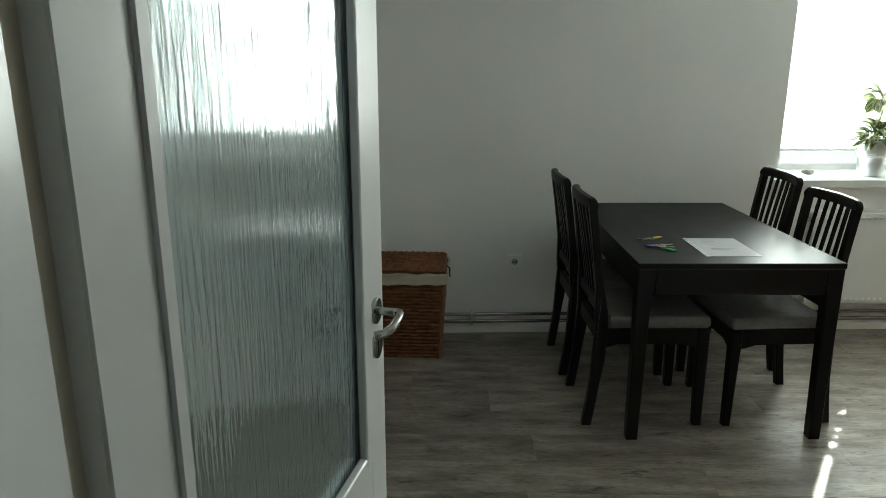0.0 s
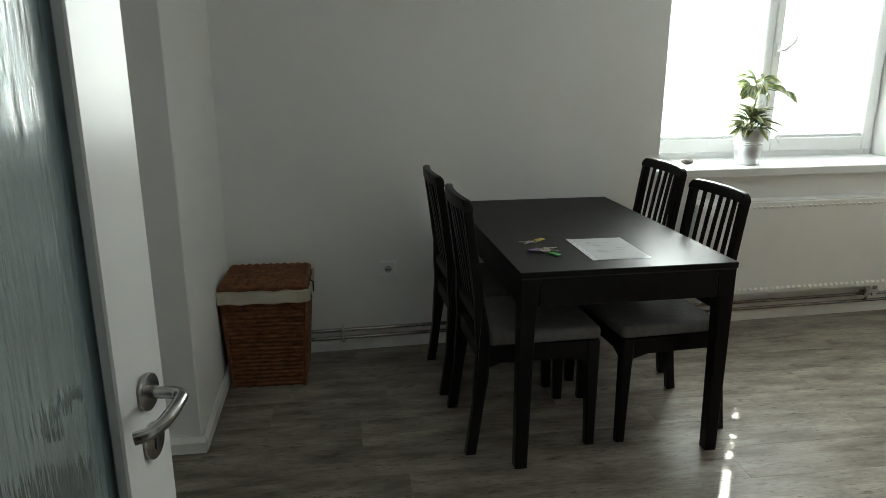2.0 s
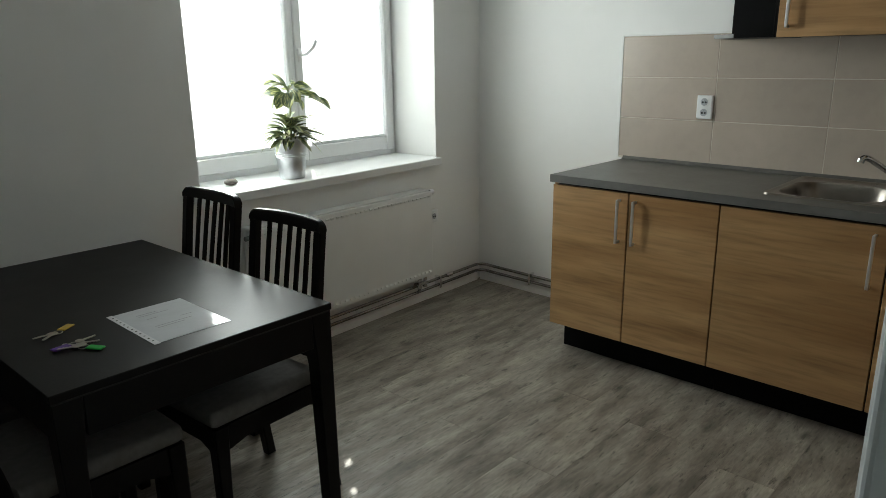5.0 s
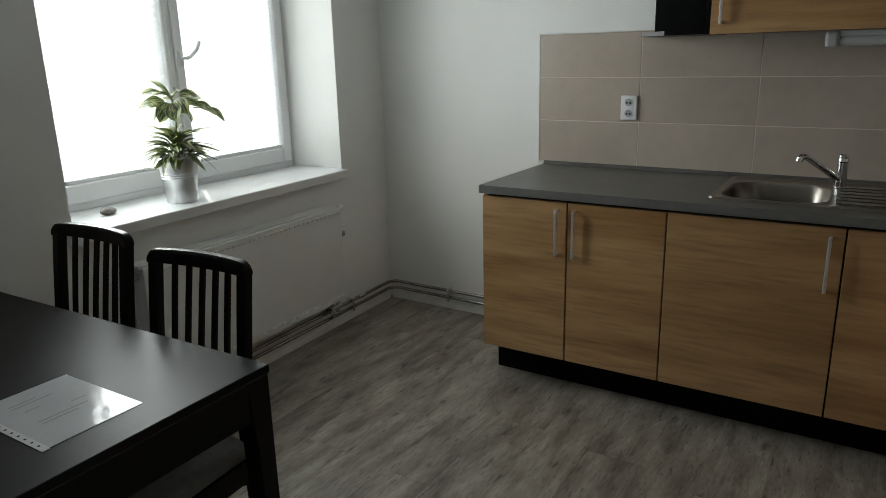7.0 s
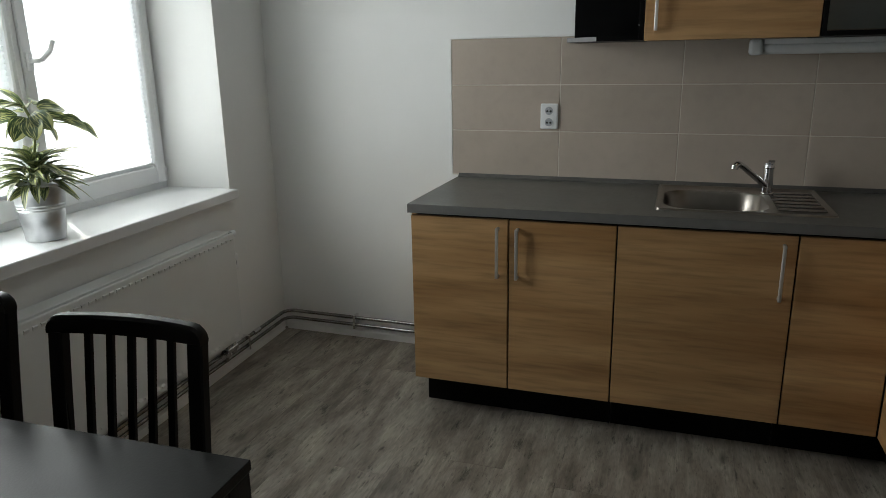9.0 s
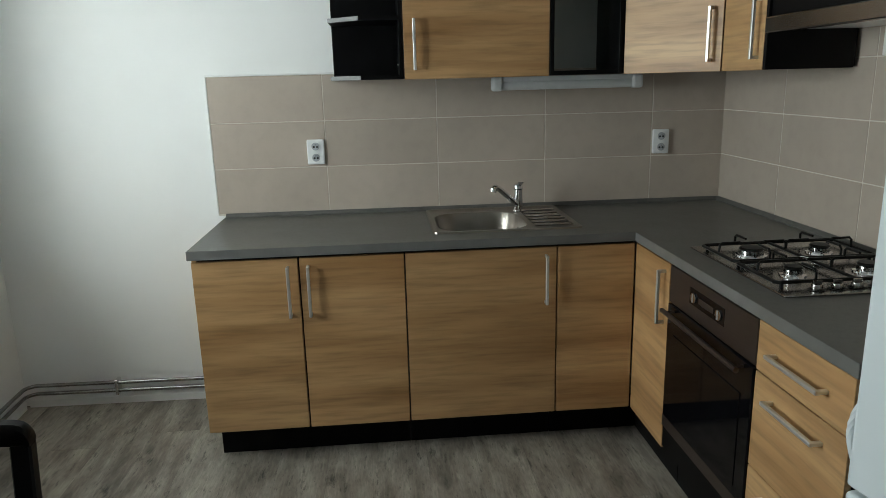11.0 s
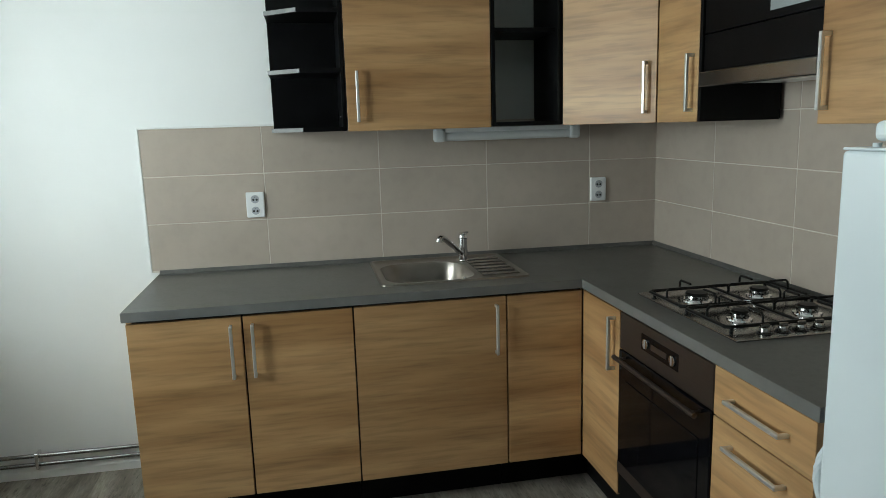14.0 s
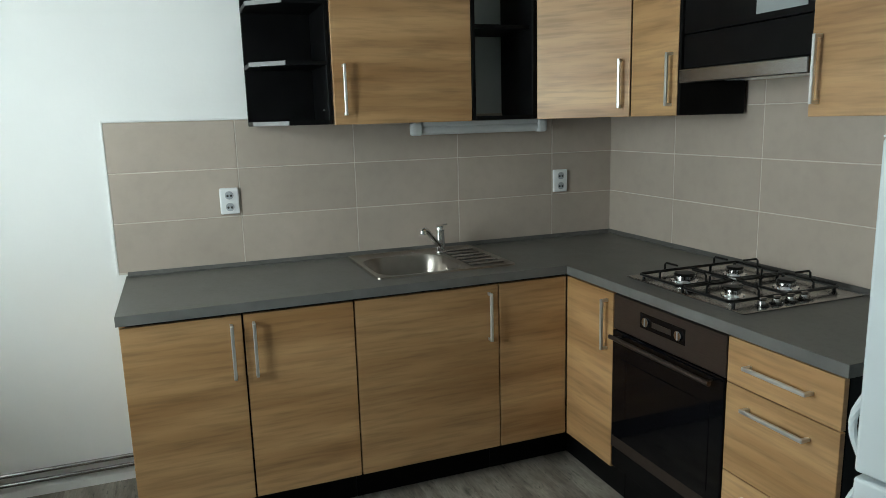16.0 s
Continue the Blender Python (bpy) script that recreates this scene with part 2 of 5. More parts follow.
def ripple_glass():
    m = bpy.data.materials.new("ripple_glass")
    m.use_nodes = True
    nt = m.node_tree
    b = nt.nodes["Principled BSDF"]
    b.inputs["Base Color"].default_value = (0.76, 0.88, 0.91, 1)
    b.inputs["Transmission Weight"].default_value = 0.92
    b.inputs["Roughness"].default_value, b.inputs["IOR"].default_value = 0.06, 1.5
    geo = nt.nodes.new("ShaderNodeNewGeometry")
    total = None
    for sc, st, strength in ((34, (1, 1, 0.09), 0.6), (120, (1, 1, 0.10), 0.55)):
        mp = nt.nodes.new("ShaderNodeMapping")
        mp.inputs["Scale"].default_value = st
        nt.links.new(geo.outputs["Position"], mp.inputs["Vector"])
        n = nt.nodes.new("ShaderNodeTexNoise")
        n.inputs["Scale"].default_value, n.inputs["Detail"].default_value = sc, 2
        nt.links.new(mp.outputs[0], n.inputs["Vector"])
        mul = nt.nodes.new("ShaderNodeMath")
        mul.operation = "MULTIPLY"
        mul.inputs[1].default_value = strength
        nt.links.new(n.outputs["Fac"], mul.inputs[0])
        if total is None:
            total = mul.outputs[0]
        else:
            add = nt.nodes.new("ShaderNodeMath")
            nt.links.new(total, add.inputs[0])
            nt.links.new(mul.outputs[0], add.inputs[1])
            total = add.outputs[0]
    bp = nt.nodes.new("ShaderNodeBump")
    bp.inputs["Strength"].default_value, bp.inputs["Distance"].default_value = 0.5, 0.003
    nt.links.new(total, bp.inputs["Height"])
    nt.links.new(bp.outputs[0], b.inputs["Normal"])
    return m


def clear_glass():
    m = bpy.data.materials.new("window_glass")
    m.use_nodes = True
    b = m.node_tree.nodes["Principled BSDF"]
    b.inputs["Transmission Weight"].default_value, b.inputs["Roughness"].default_value = 1.0, 0.0
    return m


def slat_material():
    m = bpy.data.materials.new("white_blind_slat")
    m.use_nodes = True
    nt = m.node_tree
    b = nt.nodes["Principled BSDF"]
    b.inputs["Base Color"].default_value, b.inputs["Roughness"].default_value = (0.85, 0.86, 0.86, 1), 0.4
    tr = nt.nodes.new("ShaderNodeBsdfTranslucent")
    tr.inputs[0].default_value = (0.9, 0.9, 0.88, 1)
    mix = nt.nodes.new("ShaderNodeMixShader")
    mix.inputs[0].default_value = 0.62
    nt.links.new(b.outputs[0], mix.inputs[1])
    nt.links.new(tr.outputs[0], mix.inputs[2])
    nt.links.new(mix.outputs[0], nt.nodes["Material Output"].inputs[0])
    return m


def leaf_material():
    m = bpy.data.materials.new("variegated_leaf")
    m.use_nodes = True
    nt = m.node_tree
    b = nt.nodes["Principled BSDF"]
    b.inputs["Roughness"].default_value = 0.4
    uv = nt.nodes.new("ShaderNodeUVMap")
    sep = nt.nodes.new("ShaderNodeSeparateXYZ")
    nt.links.new(uv.outputs[0], sep.inputs[0])
    wave = nt.nodes.new("ShaderNodeTexNoise")
    mp = nt.nodes.new("ShaderNodeMapping")
    mp.inputs["Scale"].default_value = (7, 1.2, 1)
    nt.links.new(uv.outputs[0], mp.inputs[0])
    wave.inputs["Scale"].default_value, wave.inputs["Detail"].default_value = 1.6, 2
    nt.links.new(mp.outputs[0], wave.inputs["Vector"])
    ramp = nt.nodes.new("ShaderNodeValToRGB")
    e = ramp.color_ramp.elements
    e[0].position, e[0].color = 0.49, (0.024, 0.048, 0.015, 1)
    e[1].position, e[1].color = 0.60, (0.36, 0.37, 0.15, 1)
    nt.links.new(wave.outputs["Fac"], ramp.inputs[0])
    nt.links.new(ramp.outputs[0], b.inputs["Base Color"])
    tr = nt.nodes.new("ShaderNodeBsdfTranslucent")
    nt.links.new(ramp.outputs[0], tr.inputs[0])
    mix = nt.nodes.new("ShaderNodeMixShader")
    mix.inputs[0].default_value = 0.2
    nt.links.new(b.outputs[0], mix.inputs[1])
    nt.links.new(tr.outputs[0], mix.inputs[2])
    nt.links.new(mix.outputs[0], nt.nodes["Material Output"].inputs[0])
    return m


PLANK = floor_material()
RIPPLE = ripple_glass()
PANE = clear_glass()
SLAT = slat_material()
LEAF = leaf_material()


# ---- mesh helpers ----
def box(x0, x1, y0, y1, z0, z1, bevel=0.002, bm=None, segments=1):
    """A bevelled box, alone or added to bm."""
    one = bmesh.new()
    bmesh.ops.create_cube(one, size=1, matrix=Matrix.Translation(((x0 + x1) / 2, (y0 + y1) / 2, (z0 + z1) / 2)) @ Matrix.Diagonal((abs(x1 - x0), abs(y1 - y0), abs(z1 - z0), 1)))
    if bevel:
        bmesh.ops.bevel(one, geom=one.edges[:], offset=bevel, segments=segments, affect="EDGES", profile=0.5)
    return merge(bm, one)


def merge(bm, one, m=None):
    if m is not None:
        bmesh.ops.transform(one, matrix=m, verts=one.verts)
    if bm is None:
        return one
    tmp = bpy.data.meshes.new("tmp")
    one.to_mesh(tmp)
    one.free()
    bm.from_mesh(tmp)
    bpy.data.meshes.remove(tmp)
    return bm


def cyl(p, q, r, sides=16, r2=None, bm=None, bevel=0.0):
    p, q = Vector(p), Vector(q)
    one = bmesh.new()
    bmesh.ops.create_cone(one, cap_ends=True, segments=sides, radius1=r, radius2=r if r2 is None else r2, depth=(q - p).length)
    if bevel:
        rims = [e for e in one.edges if any(len(f.verts) > 4 for f in e.link_faces)]
        bmesh.ops.bevel(one, geom=rims, offset=bevel, segments=2, affect="EDGES", profile=0.5)
    turn = (q - p).to_track_quat("Z", "Y").to_matrix().to_4x4()
    return merge(bm, one, Matrix.Translation((p + q) / 2) @ turn)


def tube(points, r, sides=8, bm=None, closed=False):
    """A round bar swept along points."""
    pts = [Vector(p) for p in points]
    one = bmesh.new()
    rings = []
    n = len(pts)
    up = Vector((0.13, 0.27, 0.95)).normalized()
    for i, p in enumerate(pts):
        a = pts[(i - 1) % n] if closed or i else p
        b = pts[(i + 1) % n] if closed or i < n - 1 else p
        d = (b - a).normalized()
        u = d.cross(up)
        if u.length < 1e-3:
            u = d.cross(Vector((1, 0, 0)))
        u.normalize()
        v = d.cross(u)
        rings.append([one.verts.new(p + r * (math.cos(2 * math.pi * k / sides) * u + math.sin(2 * math.pi * k / sides) * v)) for k in range(sides)])
    for i in range(n if closed else n - 1):
        a, b = rings[i], rings[(i + 1) % n]
        for k in range(sides):
            one.faces.new((a[k], a[(k + 1) % sides], b[(k + 1) % sides], b[k]))
    if not closed:
        one.faces.new(rings[0][::-1])
        one.faces.new(rings[-1])
    bmesh.ops.recalc_face_normals(one, faces=one.faces)
    return merge(bm, one)


def arc(c, r, a0, a1, u, v, n=6):
    c, u, v = Vector(c), Vector(u), Vector(v)
    return [c + r * (math.cos(radians(a0 + (a1 - a0) * i / n)) * u + math.sin(radians(a0 + (a1 - a0) * i / n)) * v) for i in range(n + 1)]


def sweep(profile, y0, y1, bm=None, axis="y"):
    """A closed outline (a, z) drawn out between two places along an axis: a is x for axis y, y for axis x."""
    one = bmesh.new()
    make = (lambda a, z, s: (a, s, z)) if axis == "y" else (lambda a, z, s: (s, a, z))
    r0 = [one.verts.new(make(a, z, y0)) for a, z in profile]
    r1 = [one.verts.new(make(a, z, y1)) for a, z in profile]
    n = len(profile)
    for i in range(n):
        one.faces.new((r0[i], r0[(i + 1) % n], r1[(i + 1) % n], r1[i]))
    one.faces.new(r0)
    one.faces.new(r1[::-1])
    bmesh.ops.recalc_face_normals(one, faces=one.faces)
    return merge(bm, one)


def lathe(profile, sides=28, bm=None, centre=(0, 0, 0)):
    """A turned shape from (radius, height) pairs."""
    one = bmesh.new()
    rings = []
    for r, z in profile:
        if r < 1e-5:
            rings.append([one.verts.new((centre[0], centre[1], centre[2] + z))])
        else:
            rings.append([one.verts.new((centre[0] + r * math.cos(2 * math.pi * k / sides), centre[1] + r * math.sin(2 * math.pi * k / sides), centre[2] + z)) for k in range(sides)])
    for a, b in zip(rings, rings[1:]):
        for k in range(sides):
            if len(a) == 1 and len(b) == 1:
                continue
            if len(a) == 1:
                one.faces.new((a[0], b[k], b[(k + 1) % sides]))
            elif len(b) == 1:
                one.faces.new((a[k], a[(k + 1) % sides], b[0]))
            else:
                one.faces.new((a[k], a[(k + 1) % sides], b[(k + 1) % sides], b[k]))
    bmesh.ops.recalc_face_normals(one, faces=one.faces)
    return merge(bm, one)


def mesh_of(name, bm, mat, smooth=False):
    me = bpy.data.meshes.new(name)
    bm.to_mesh(me)
    bm.free()
    me.materials.append(mat)
    if smooth:
        me.shade_smooth()
        me.set_sharp_from_angle(angle=radians(38))
    return me


def part(name, bm, mat, parent=None, label="", smooth=False, at=None):
    ob = new(name, mesh_of(name, bm, mat, smooth))
    if parent:
        ob.parent = parent
    if at is not None:
        ob.matrix_basis = at
    return tagged(ob, label)


def piece(name, me, parent, m):
    ob = new(name, me)
    ob.parent = parent
    ob.matrix_basis = m
    return ob


def thing(name, m, label, category, group="", kind=""):
    return tagged(place(new(name), m), label, category, group, kind)


def place(ob, m):
    ob.matrix_basis = m
    return ob


def structure(name, bm, mat, label="", smooth=False, at=None):
    return tagged(part(name, bm, mat, None, label, smooth, at), label, "", "", "structure")


# ---- the shell of the room ----
def prism(outline, z0, z1):
    bm = bmesh.new()
    lo, hi = ([bm.verts.new((x, y, z)) for x, y in outline] for z in (z0, z1))
    bm.faces.new(lo[::-1])
    bm.faces.new(hi)
    for k in range(len(lo)):
        j = (k + 1) % len(lo)
        bm.faces.new((lo[k], lo[j], hi[j], hi[k]))
    bmesh.ops.recalc_face_normals(bm, faces=bm.faces)
    return bm


FLAT = ((-1.1, -1.6), (1.35, -1.6), (1.35, 0.33), (4.15, 0.33), (4.15, 4.60), (-1.1, 4.60))
floor = structure("floor", prism(FLAT, -0.12, -0.004), SCREED, "grey wood-look plank floor with dark knots")
structure("ceiling", prism(FLAT, H, H + 0.12), CEILING, "plain white painted ceiling")

bm = box(-1.3, WIN_X0, WALL_N, WALL_N + 0.50, 0, H, 0)
box(WIN_X1, 4.1, WALL_N, WALL_N + 0.50, 0, H, 0, bm)
box(WIN_X0, WIN_X1, WALL_N, WALL_N + 0.50, 0, WIN_Z0, 0, bm)
box(WIN_X0, WIN_X1, WALL_N, WALL_N + 0.50, WIN_Z1, H, 0, bm)
wall_north = structure("wall_north", bm, PLASTER, "white plastered wall with a deep window recess", at=NORTH)
wall_east = structure("wall_east", box(WALL_E, WALL_E + 0.18, 0.33, WALL_N + 0.08, 0, H, 0), PLASTER, "white plastered kitchen wall with a tiled splashback", at=EAST)
wall_south = structure("wall_south", box(1.00, WALL_E + 0.1, WALL_S - 0.18, WALL_S, 0, H, 0), PLASTER, "white plastered wall with tiles behind the hob", at=SOUTH)
DOOR_X0, DOOR_X1, DOOR_H = -0.270, 0.607, 2.03
bm = box(-1.1, DOOR_X0, WALL_DOOR - 0.17, WALL_DOOR, 0, H, 0)
box(DOOR_X1, 1.05, WALL_DOOR - 0.17, WALL_DOOR, 0, H, 0, bm)
box(DOOR_X0, DOOR_X1, WALL_DOOR - 0.17, WALL_DOOR, DOOR_H, H, 0, bm)
structure("wall_door", bm, PLASTER, "white plastered wall round the doorway")
structure("wall_nib", box(-1.1, WEST_A, NIB_Y, 3.90, 0, H, 0.004), PLASTER, "projecting white plastered wall corner")
# assumed walls, not seen directly, that close off the recess and hall
structure("wall_west", box(-1.1, WEST_B, WALL_DOOR, NIB_Y, 0, H, 0), PLASTER, "assumed white recess wall")
structure("wall_hall_west", box(-1.1, -0.95, -1.6, WALL_DOOR - 0.17, 0, H, 0), PLASTER, "assumed white hall wall")
structure("wall_hall_east", box(1.2, 1.35, -1.6, 0.38, 0, H, 0), PLASTER, "assumed white hall wall")
structure("wall_hall_south", box(-0.95, 1.2, -1.6, -1.45, 0, H, 0), PLASTER, "assumed white hall wall")
bm = box(1.05, 1.2, 0.33, WALL_DOOR - 0.17, 0, H, 0)
structure("wall_hall_return", bm, PLASTER, "assumed white wall return")

# skirting along the walls
SK = [(0, 0), (0.018, 0), (0.018, 0.036), (0.006, 0.05), (0, 0.05)]
structure("baseboard_north", sweep([(WALL_N - 0.001 - a, z) for a, z in SK], WEST_A + 0.03, WALL_E - 0.0, axis="x"), SKIRT, "low white skirting strip", at=NORTH)
structure("baseboard_east", sweep([(WALL_E - 0.001 - a, z) for a, z in SK], 3.0, WALL_N - 0.024), SKIRT, "low white skirting strip", at=EAST)
structure("baseboard_nib", sweep([(WEST_A + 0.001 + a, z * 1.2) for a, z in SK], NIB_Y, 3.845), SKIRT, "low white skirting strip")
structure("baseboard_nib_end", sweep([(NIB_Y - 0.001 - a, z * 1.2) for a, z in SK], WEST_B, WEST_A + 0.016, axis="x"), SKIRT, "low white skirting strip")

# ---- doorway and door ----
frame_ob = tagged(thing("door_frame", pose(0, 0, 0), "white door lining with a beige rebate strip", "door frame"), kind="structure")
for s, x0 in ((1, DOOR_X0), (-1, DOOR_X1)):
    xs = sorted((x0, x0 + s * 0.022))
    part("jamb", box(xs[0], xs[1], WALL_DOOR - 0.19, WALL_DOOR + 0.010, 0, DOOR_H - 0.022, 0.002), DOOR_PAINT, frame_ob)
    xs = sorted((x0, x0 + s * 0.010))
    part("rebate", box(xs[0], xs[1], WALL_DOOR + 0.010, WALL_DOOR + 0.060, 0, DOOR_H - 0.012, 0.001), JAMB_BEIGE, frame_ob, "beige rebate strip")
    xs = sorted((x0 - s * 0.07, x0 + s * 0.022))
    part("casing", box(xs[0], xs[1], WALL_DOOR - 0.205, WALL_DOOR - 0.19, 0, DOOR_H + 0.07, 0.003), DOOR_PAINT, frame_ob)
part("head", box(DOOR_X0, DOOR_X1, WALL_DOOR - 0.19, WALL_DOOR - 0.025, DOOR_H - 0.022, DOOR_H, 0.002), DOOR_PAINT, frame_ob)

HINGE = Vector((-0.232, 0.685, 0))
LATCH = Vector((-0.058, 1.499, 0))
LEAF_W = (LATCH - HINGE).length
LEAF_TURN = math.degrees(math.atan2(LATCH.y - HINGE.y, LATCH.x - HINGE.x))


def door_leaf():
    """Local x runs from the hinge to the latch; -y is the side that faces the room's middle."""
    d = thing("glazed_door", pose(HINGE.x, HINGE.y, 0.008, 0, 0, LEAF_TURN), "open white door with a rippled glass panel", "door", kind="structure")
    w, h, t, st, sr = LEAF_W, 1.97, 0.04, 0.106, 0.094
    bz, tz = 0.69, h - 0.12
    part("stile", box(0, st, 0, t, 0, h, 0.003), DOOR_PAINT, d)
    part("stile", box(w - sr, w, 0, t, 0, h, 0.003), DOOR_PAINT, d)
    part("bottom_rail", box(st, w - sr, 0, t, 0, bz, 0.001), DOOR_PAINT, d)
    part("top_rail", box(st, w - sr, 0, t, tz, h, 0.001), DOOR_PAINT, d)
    for y0, y1 in ((-0.006, 0.012), (t - 0.012, t + 0.006)):
        part("glazing_bead", box(st - 0.006, st + 0.018, y0, y1, bz - 0.006, tz + 0.006, 0.003), DOOR_PAINT, d)
        part("glazing_bead", box(w - sr - 0.042, w - sr + 0.006, y0, y1, bz - 0.006, tz + 0.006, 0.003), DOOR_PAINT, d)
        part("glazing_bead", box(st + 0.018, w - sr - 0.042, y0, y1, bz - 0.006, bz + 0.018, 0.003), DOOR_PAINT, d)
        part("glazing_bead", box(st + 0.018, w - sr - 0.042, y0, y1, tz - 0.018, tz + 0.006, 0.003), DOOR_PAINT, d)
    part("seal", box(st + 0.018, st + 0.024, 0.002, 0.010, bz + 0.018, tz - 0.018, 0), SEAL, d, "dark glazing seal")
    part("glass_pane", box(st + 0.01, w - sr - 0.01, 0.016, 0.022, bz, tz, 0), RIPPLE, d, "rippled obscure glass")
    hx = w - 0.058
    for sgn in (-1, 1):
        y = 0 if sgn < 0 else t
        hd = part("door_handle", cyl((hx, y, 1.001), (hx, y + sgn * 0.009, 1.001), 0.027, 28, bevel=0.002), STEEL, d, "brushed steel lever handle", True)
        pts = [Vector((hx, y + sgn * 0.008, 1.001)), Vector((hx, y + sgn * 0.043, 1.001))]
        pts += arc((hx - 0.016, y + sgn * 0.043, 1.001), 0.016, 0, 80, (1, 0, 0), (0, sgn, 0), 5)
        pts += [Vector((hx - 0.042, y + sgn * 0.061, 0.998)), Vector((hx - 0.070, y + sgn * 0.059, 0.994))]
        pts += [Vector((hx - 0.092, y + sgn * 0.050, 0.990)), Vector((hx - 0.100, y + sgn * 0.034, 0.987))]
        part("lever", tube(pts, 0.0090, 12), STEEL, hd, "", True)
        ky = part("key_rosette", cyl((hx, y, 0.925), (hx, y + sgn * 0.009, 0.925), 0.027, 28, bevel=0.002), STEEL, d, "round steel key rosette", True)
        part("keyhole", box(hx - 0.004, hx + 0.004, y + sgn * 0.0085, y + sgn * 0.0105, 0.912, 0.938, 0.0005), HOLE, ky)
    part("latch_plate", box(w - 0.001, w + 0.0015, 0.010, 0.030, 0.86, 1.08, 0.0005), STEEL, d, "steel latch plate")
    for z in (0.25, 1.6):
        part("hinge", cyl((-0.008, t * 0.5 + 0.024, z), (-0.008, t * 0.5 + 0.024, z + 0.09), 0.007, 12), STEEL, d)
    return d


door_leaf()

# ---- window ----
def window():
    w = thing("window_1", NORTH, "white two-sash plastic window with closed white blinds", "window", kind="structure")
    x0, x1, z0, z1 = WIN_X0, WIN_X1, WIN_Z0 + 0.035, WIN_Z1
    y0, y1 = WIN_Y + 0.015, WIN_Y + 0.085
    f, zb = 0.045, WIN_Z0 + 0.001
    for a, b, c, d in ((x0, x0 + f, zb, z1), (x1 - f, x1, zb, z1), (x0 + f, x1 - f, zb, z0 + f), (x0 + f, x1 - f, z1 - f, z1)):
        part("window_frame", box(a, b, y0, y1, c, d, 0.004), WHITE_PVC, w)
    mid = 2.710
    for i, (a, b) in enumerate(((x0 + 0.02, mid - 0.002), (mid + 0.002, x1 - 0.02))):
        wl, wr = (0.052, 0.064) if i else (0.064, 0.052)      # the hinge stiles are the wider
        sash = part("sash", box(a, a + wl, WIN_Y, y1 - 0.01, z0 + 0.03, z1 - 0.03, 0.006), WHITE_PVC, w)
        part("sash_stile", box(b - wr, b, WIN_Y, y1 - 0.01, z0 + 0.03, z1 - 0.03, 0.006), WHITE_PVC, sash)
        part("sash_rail", box(a + wl, b - wr, WIN_Y, y1 - 0.01, z0 + 0.03, z0 + 0.112, 0.006), WHITE_PVC, sash)
        part("sash_rail", box(a + wl, b - wr, WIN_Y, y1 - 0.01, z1 - 0.10, z1 - 0.03, 0.006), WHITE_PVC, sash)
        pane = part("pane", box(a + 0.045, b - 0.045, WIN_Y + 0.04, WIN_Y + 0.046, z0 + 0.105, z1 - 0.09, 0), PANE, sash, "clear window glass")
        pane.visible_shadow = False
        if i == 1:
            hx, hz = a + 0.027, 1.50
            hd = part("window_handle", box(hx - 0.014, hx + 0.014, WIN_Y - 0.012, WIN_Y, hz - 0.035, hz + 0.035, 0.005, segments=2), WHITE_PVC, sash, "white plastic window handle")
            part("lever", tube([(hx, WIN_Y - 0.01, hz), (hx, WIN_Y - 0.045, hz + 0.002), (hx + 0.012, WIN_Y - 0.055, hz + 0.006), (hx + 0.06, WIN_Y - 0.052, hz + 0.04), (hx + 0.085, WIN_Y - 0.045, hz + 0.075)], 0.009, 10), WHITE_PVC, hd, "", True)
        part("hinge_cap", cyl((x1 - 0.022 if i else x0 + 0.022, WIN_Y + 0.005, z0 + 0.035), (x1 - 0.022 if i else x0 + 0.022, WIN_Y + 0.005, z0 + 0.105), 0.009, 10), WHITE_PVC, sash)
        blind = thing("window_blind", NORTH, "closed white horizontal slat blind inside the sash", "blind", "window blinds")
        bx0, bx1 = a + wl + 0.001 + (0.036 if i else 0.0), b - wr - 0.001
        me = None
        z = z0 + 0.140
        n = 0
        while z < z1 - 0.11:
            if me is None:
                sl = bmesh.new()
                L = (bx1 - bx0) / 2
                rows = [[sl.verts.new((sx * L, -math.cos(c) * 0.0125 * k + 0.0012 * (1 - k * k), math.sin(c) * 0.0125 * k)) for sx in (-1, 1)] for c in (radians(68),) for k in (-1, -0.33, 0.33, 1)]
                for r0, r1 in zip(rows, rows[1:]):
                    sl.faces.new((r0[0], r0[1], r1[1], r1[0]))
                me = mesh_of("slat", sl, SLAT)
            piece("slat", me, blind, pose((bx0 + bx1) / 2, WIN_Y + 0.024, z))
            z += 0.0215
        # grey, not white: the bar's backlit shade is put into its colour
        part("bottom_bar", box(bx0, bx1, WIN_Y + 0.012, WIN_Y + 0.030, z0 + 0.112, z0 + 0.128, 0.002), LAMP_PLASTIC, blind)
        part("head_box", box(bx0, bx1, WIN_Y + 0.004, WIN_Y + 0.032, z1 - 0.125, z1 - 0.10, 0.002), WHITE_PVC, blind)
        part("cord", tube([(bx1 + 0.022, WIN_Y - 0.004, z1 - 0.12), (bx1 + 0.022, WIN_Y - 0.004, 1.42), (bx1 + 0.030, WIN_Y - 0.006, 1.33), (bx1 + 0.034, WIN_Y - 0.006, 1.22), (bx1 + 0.028, WIN_Y - 0.006, 1.20)], 0.0016, 6), WHITE_PVC, blind)
    sill = box(WIN_X0 + 0.002, WIN_X1 - 0.002, WALL_N - 0.01, WIN_Y + 0.014, WIN_Z0 + 0.004, WIN_Z0 + 0.034, 0.003)
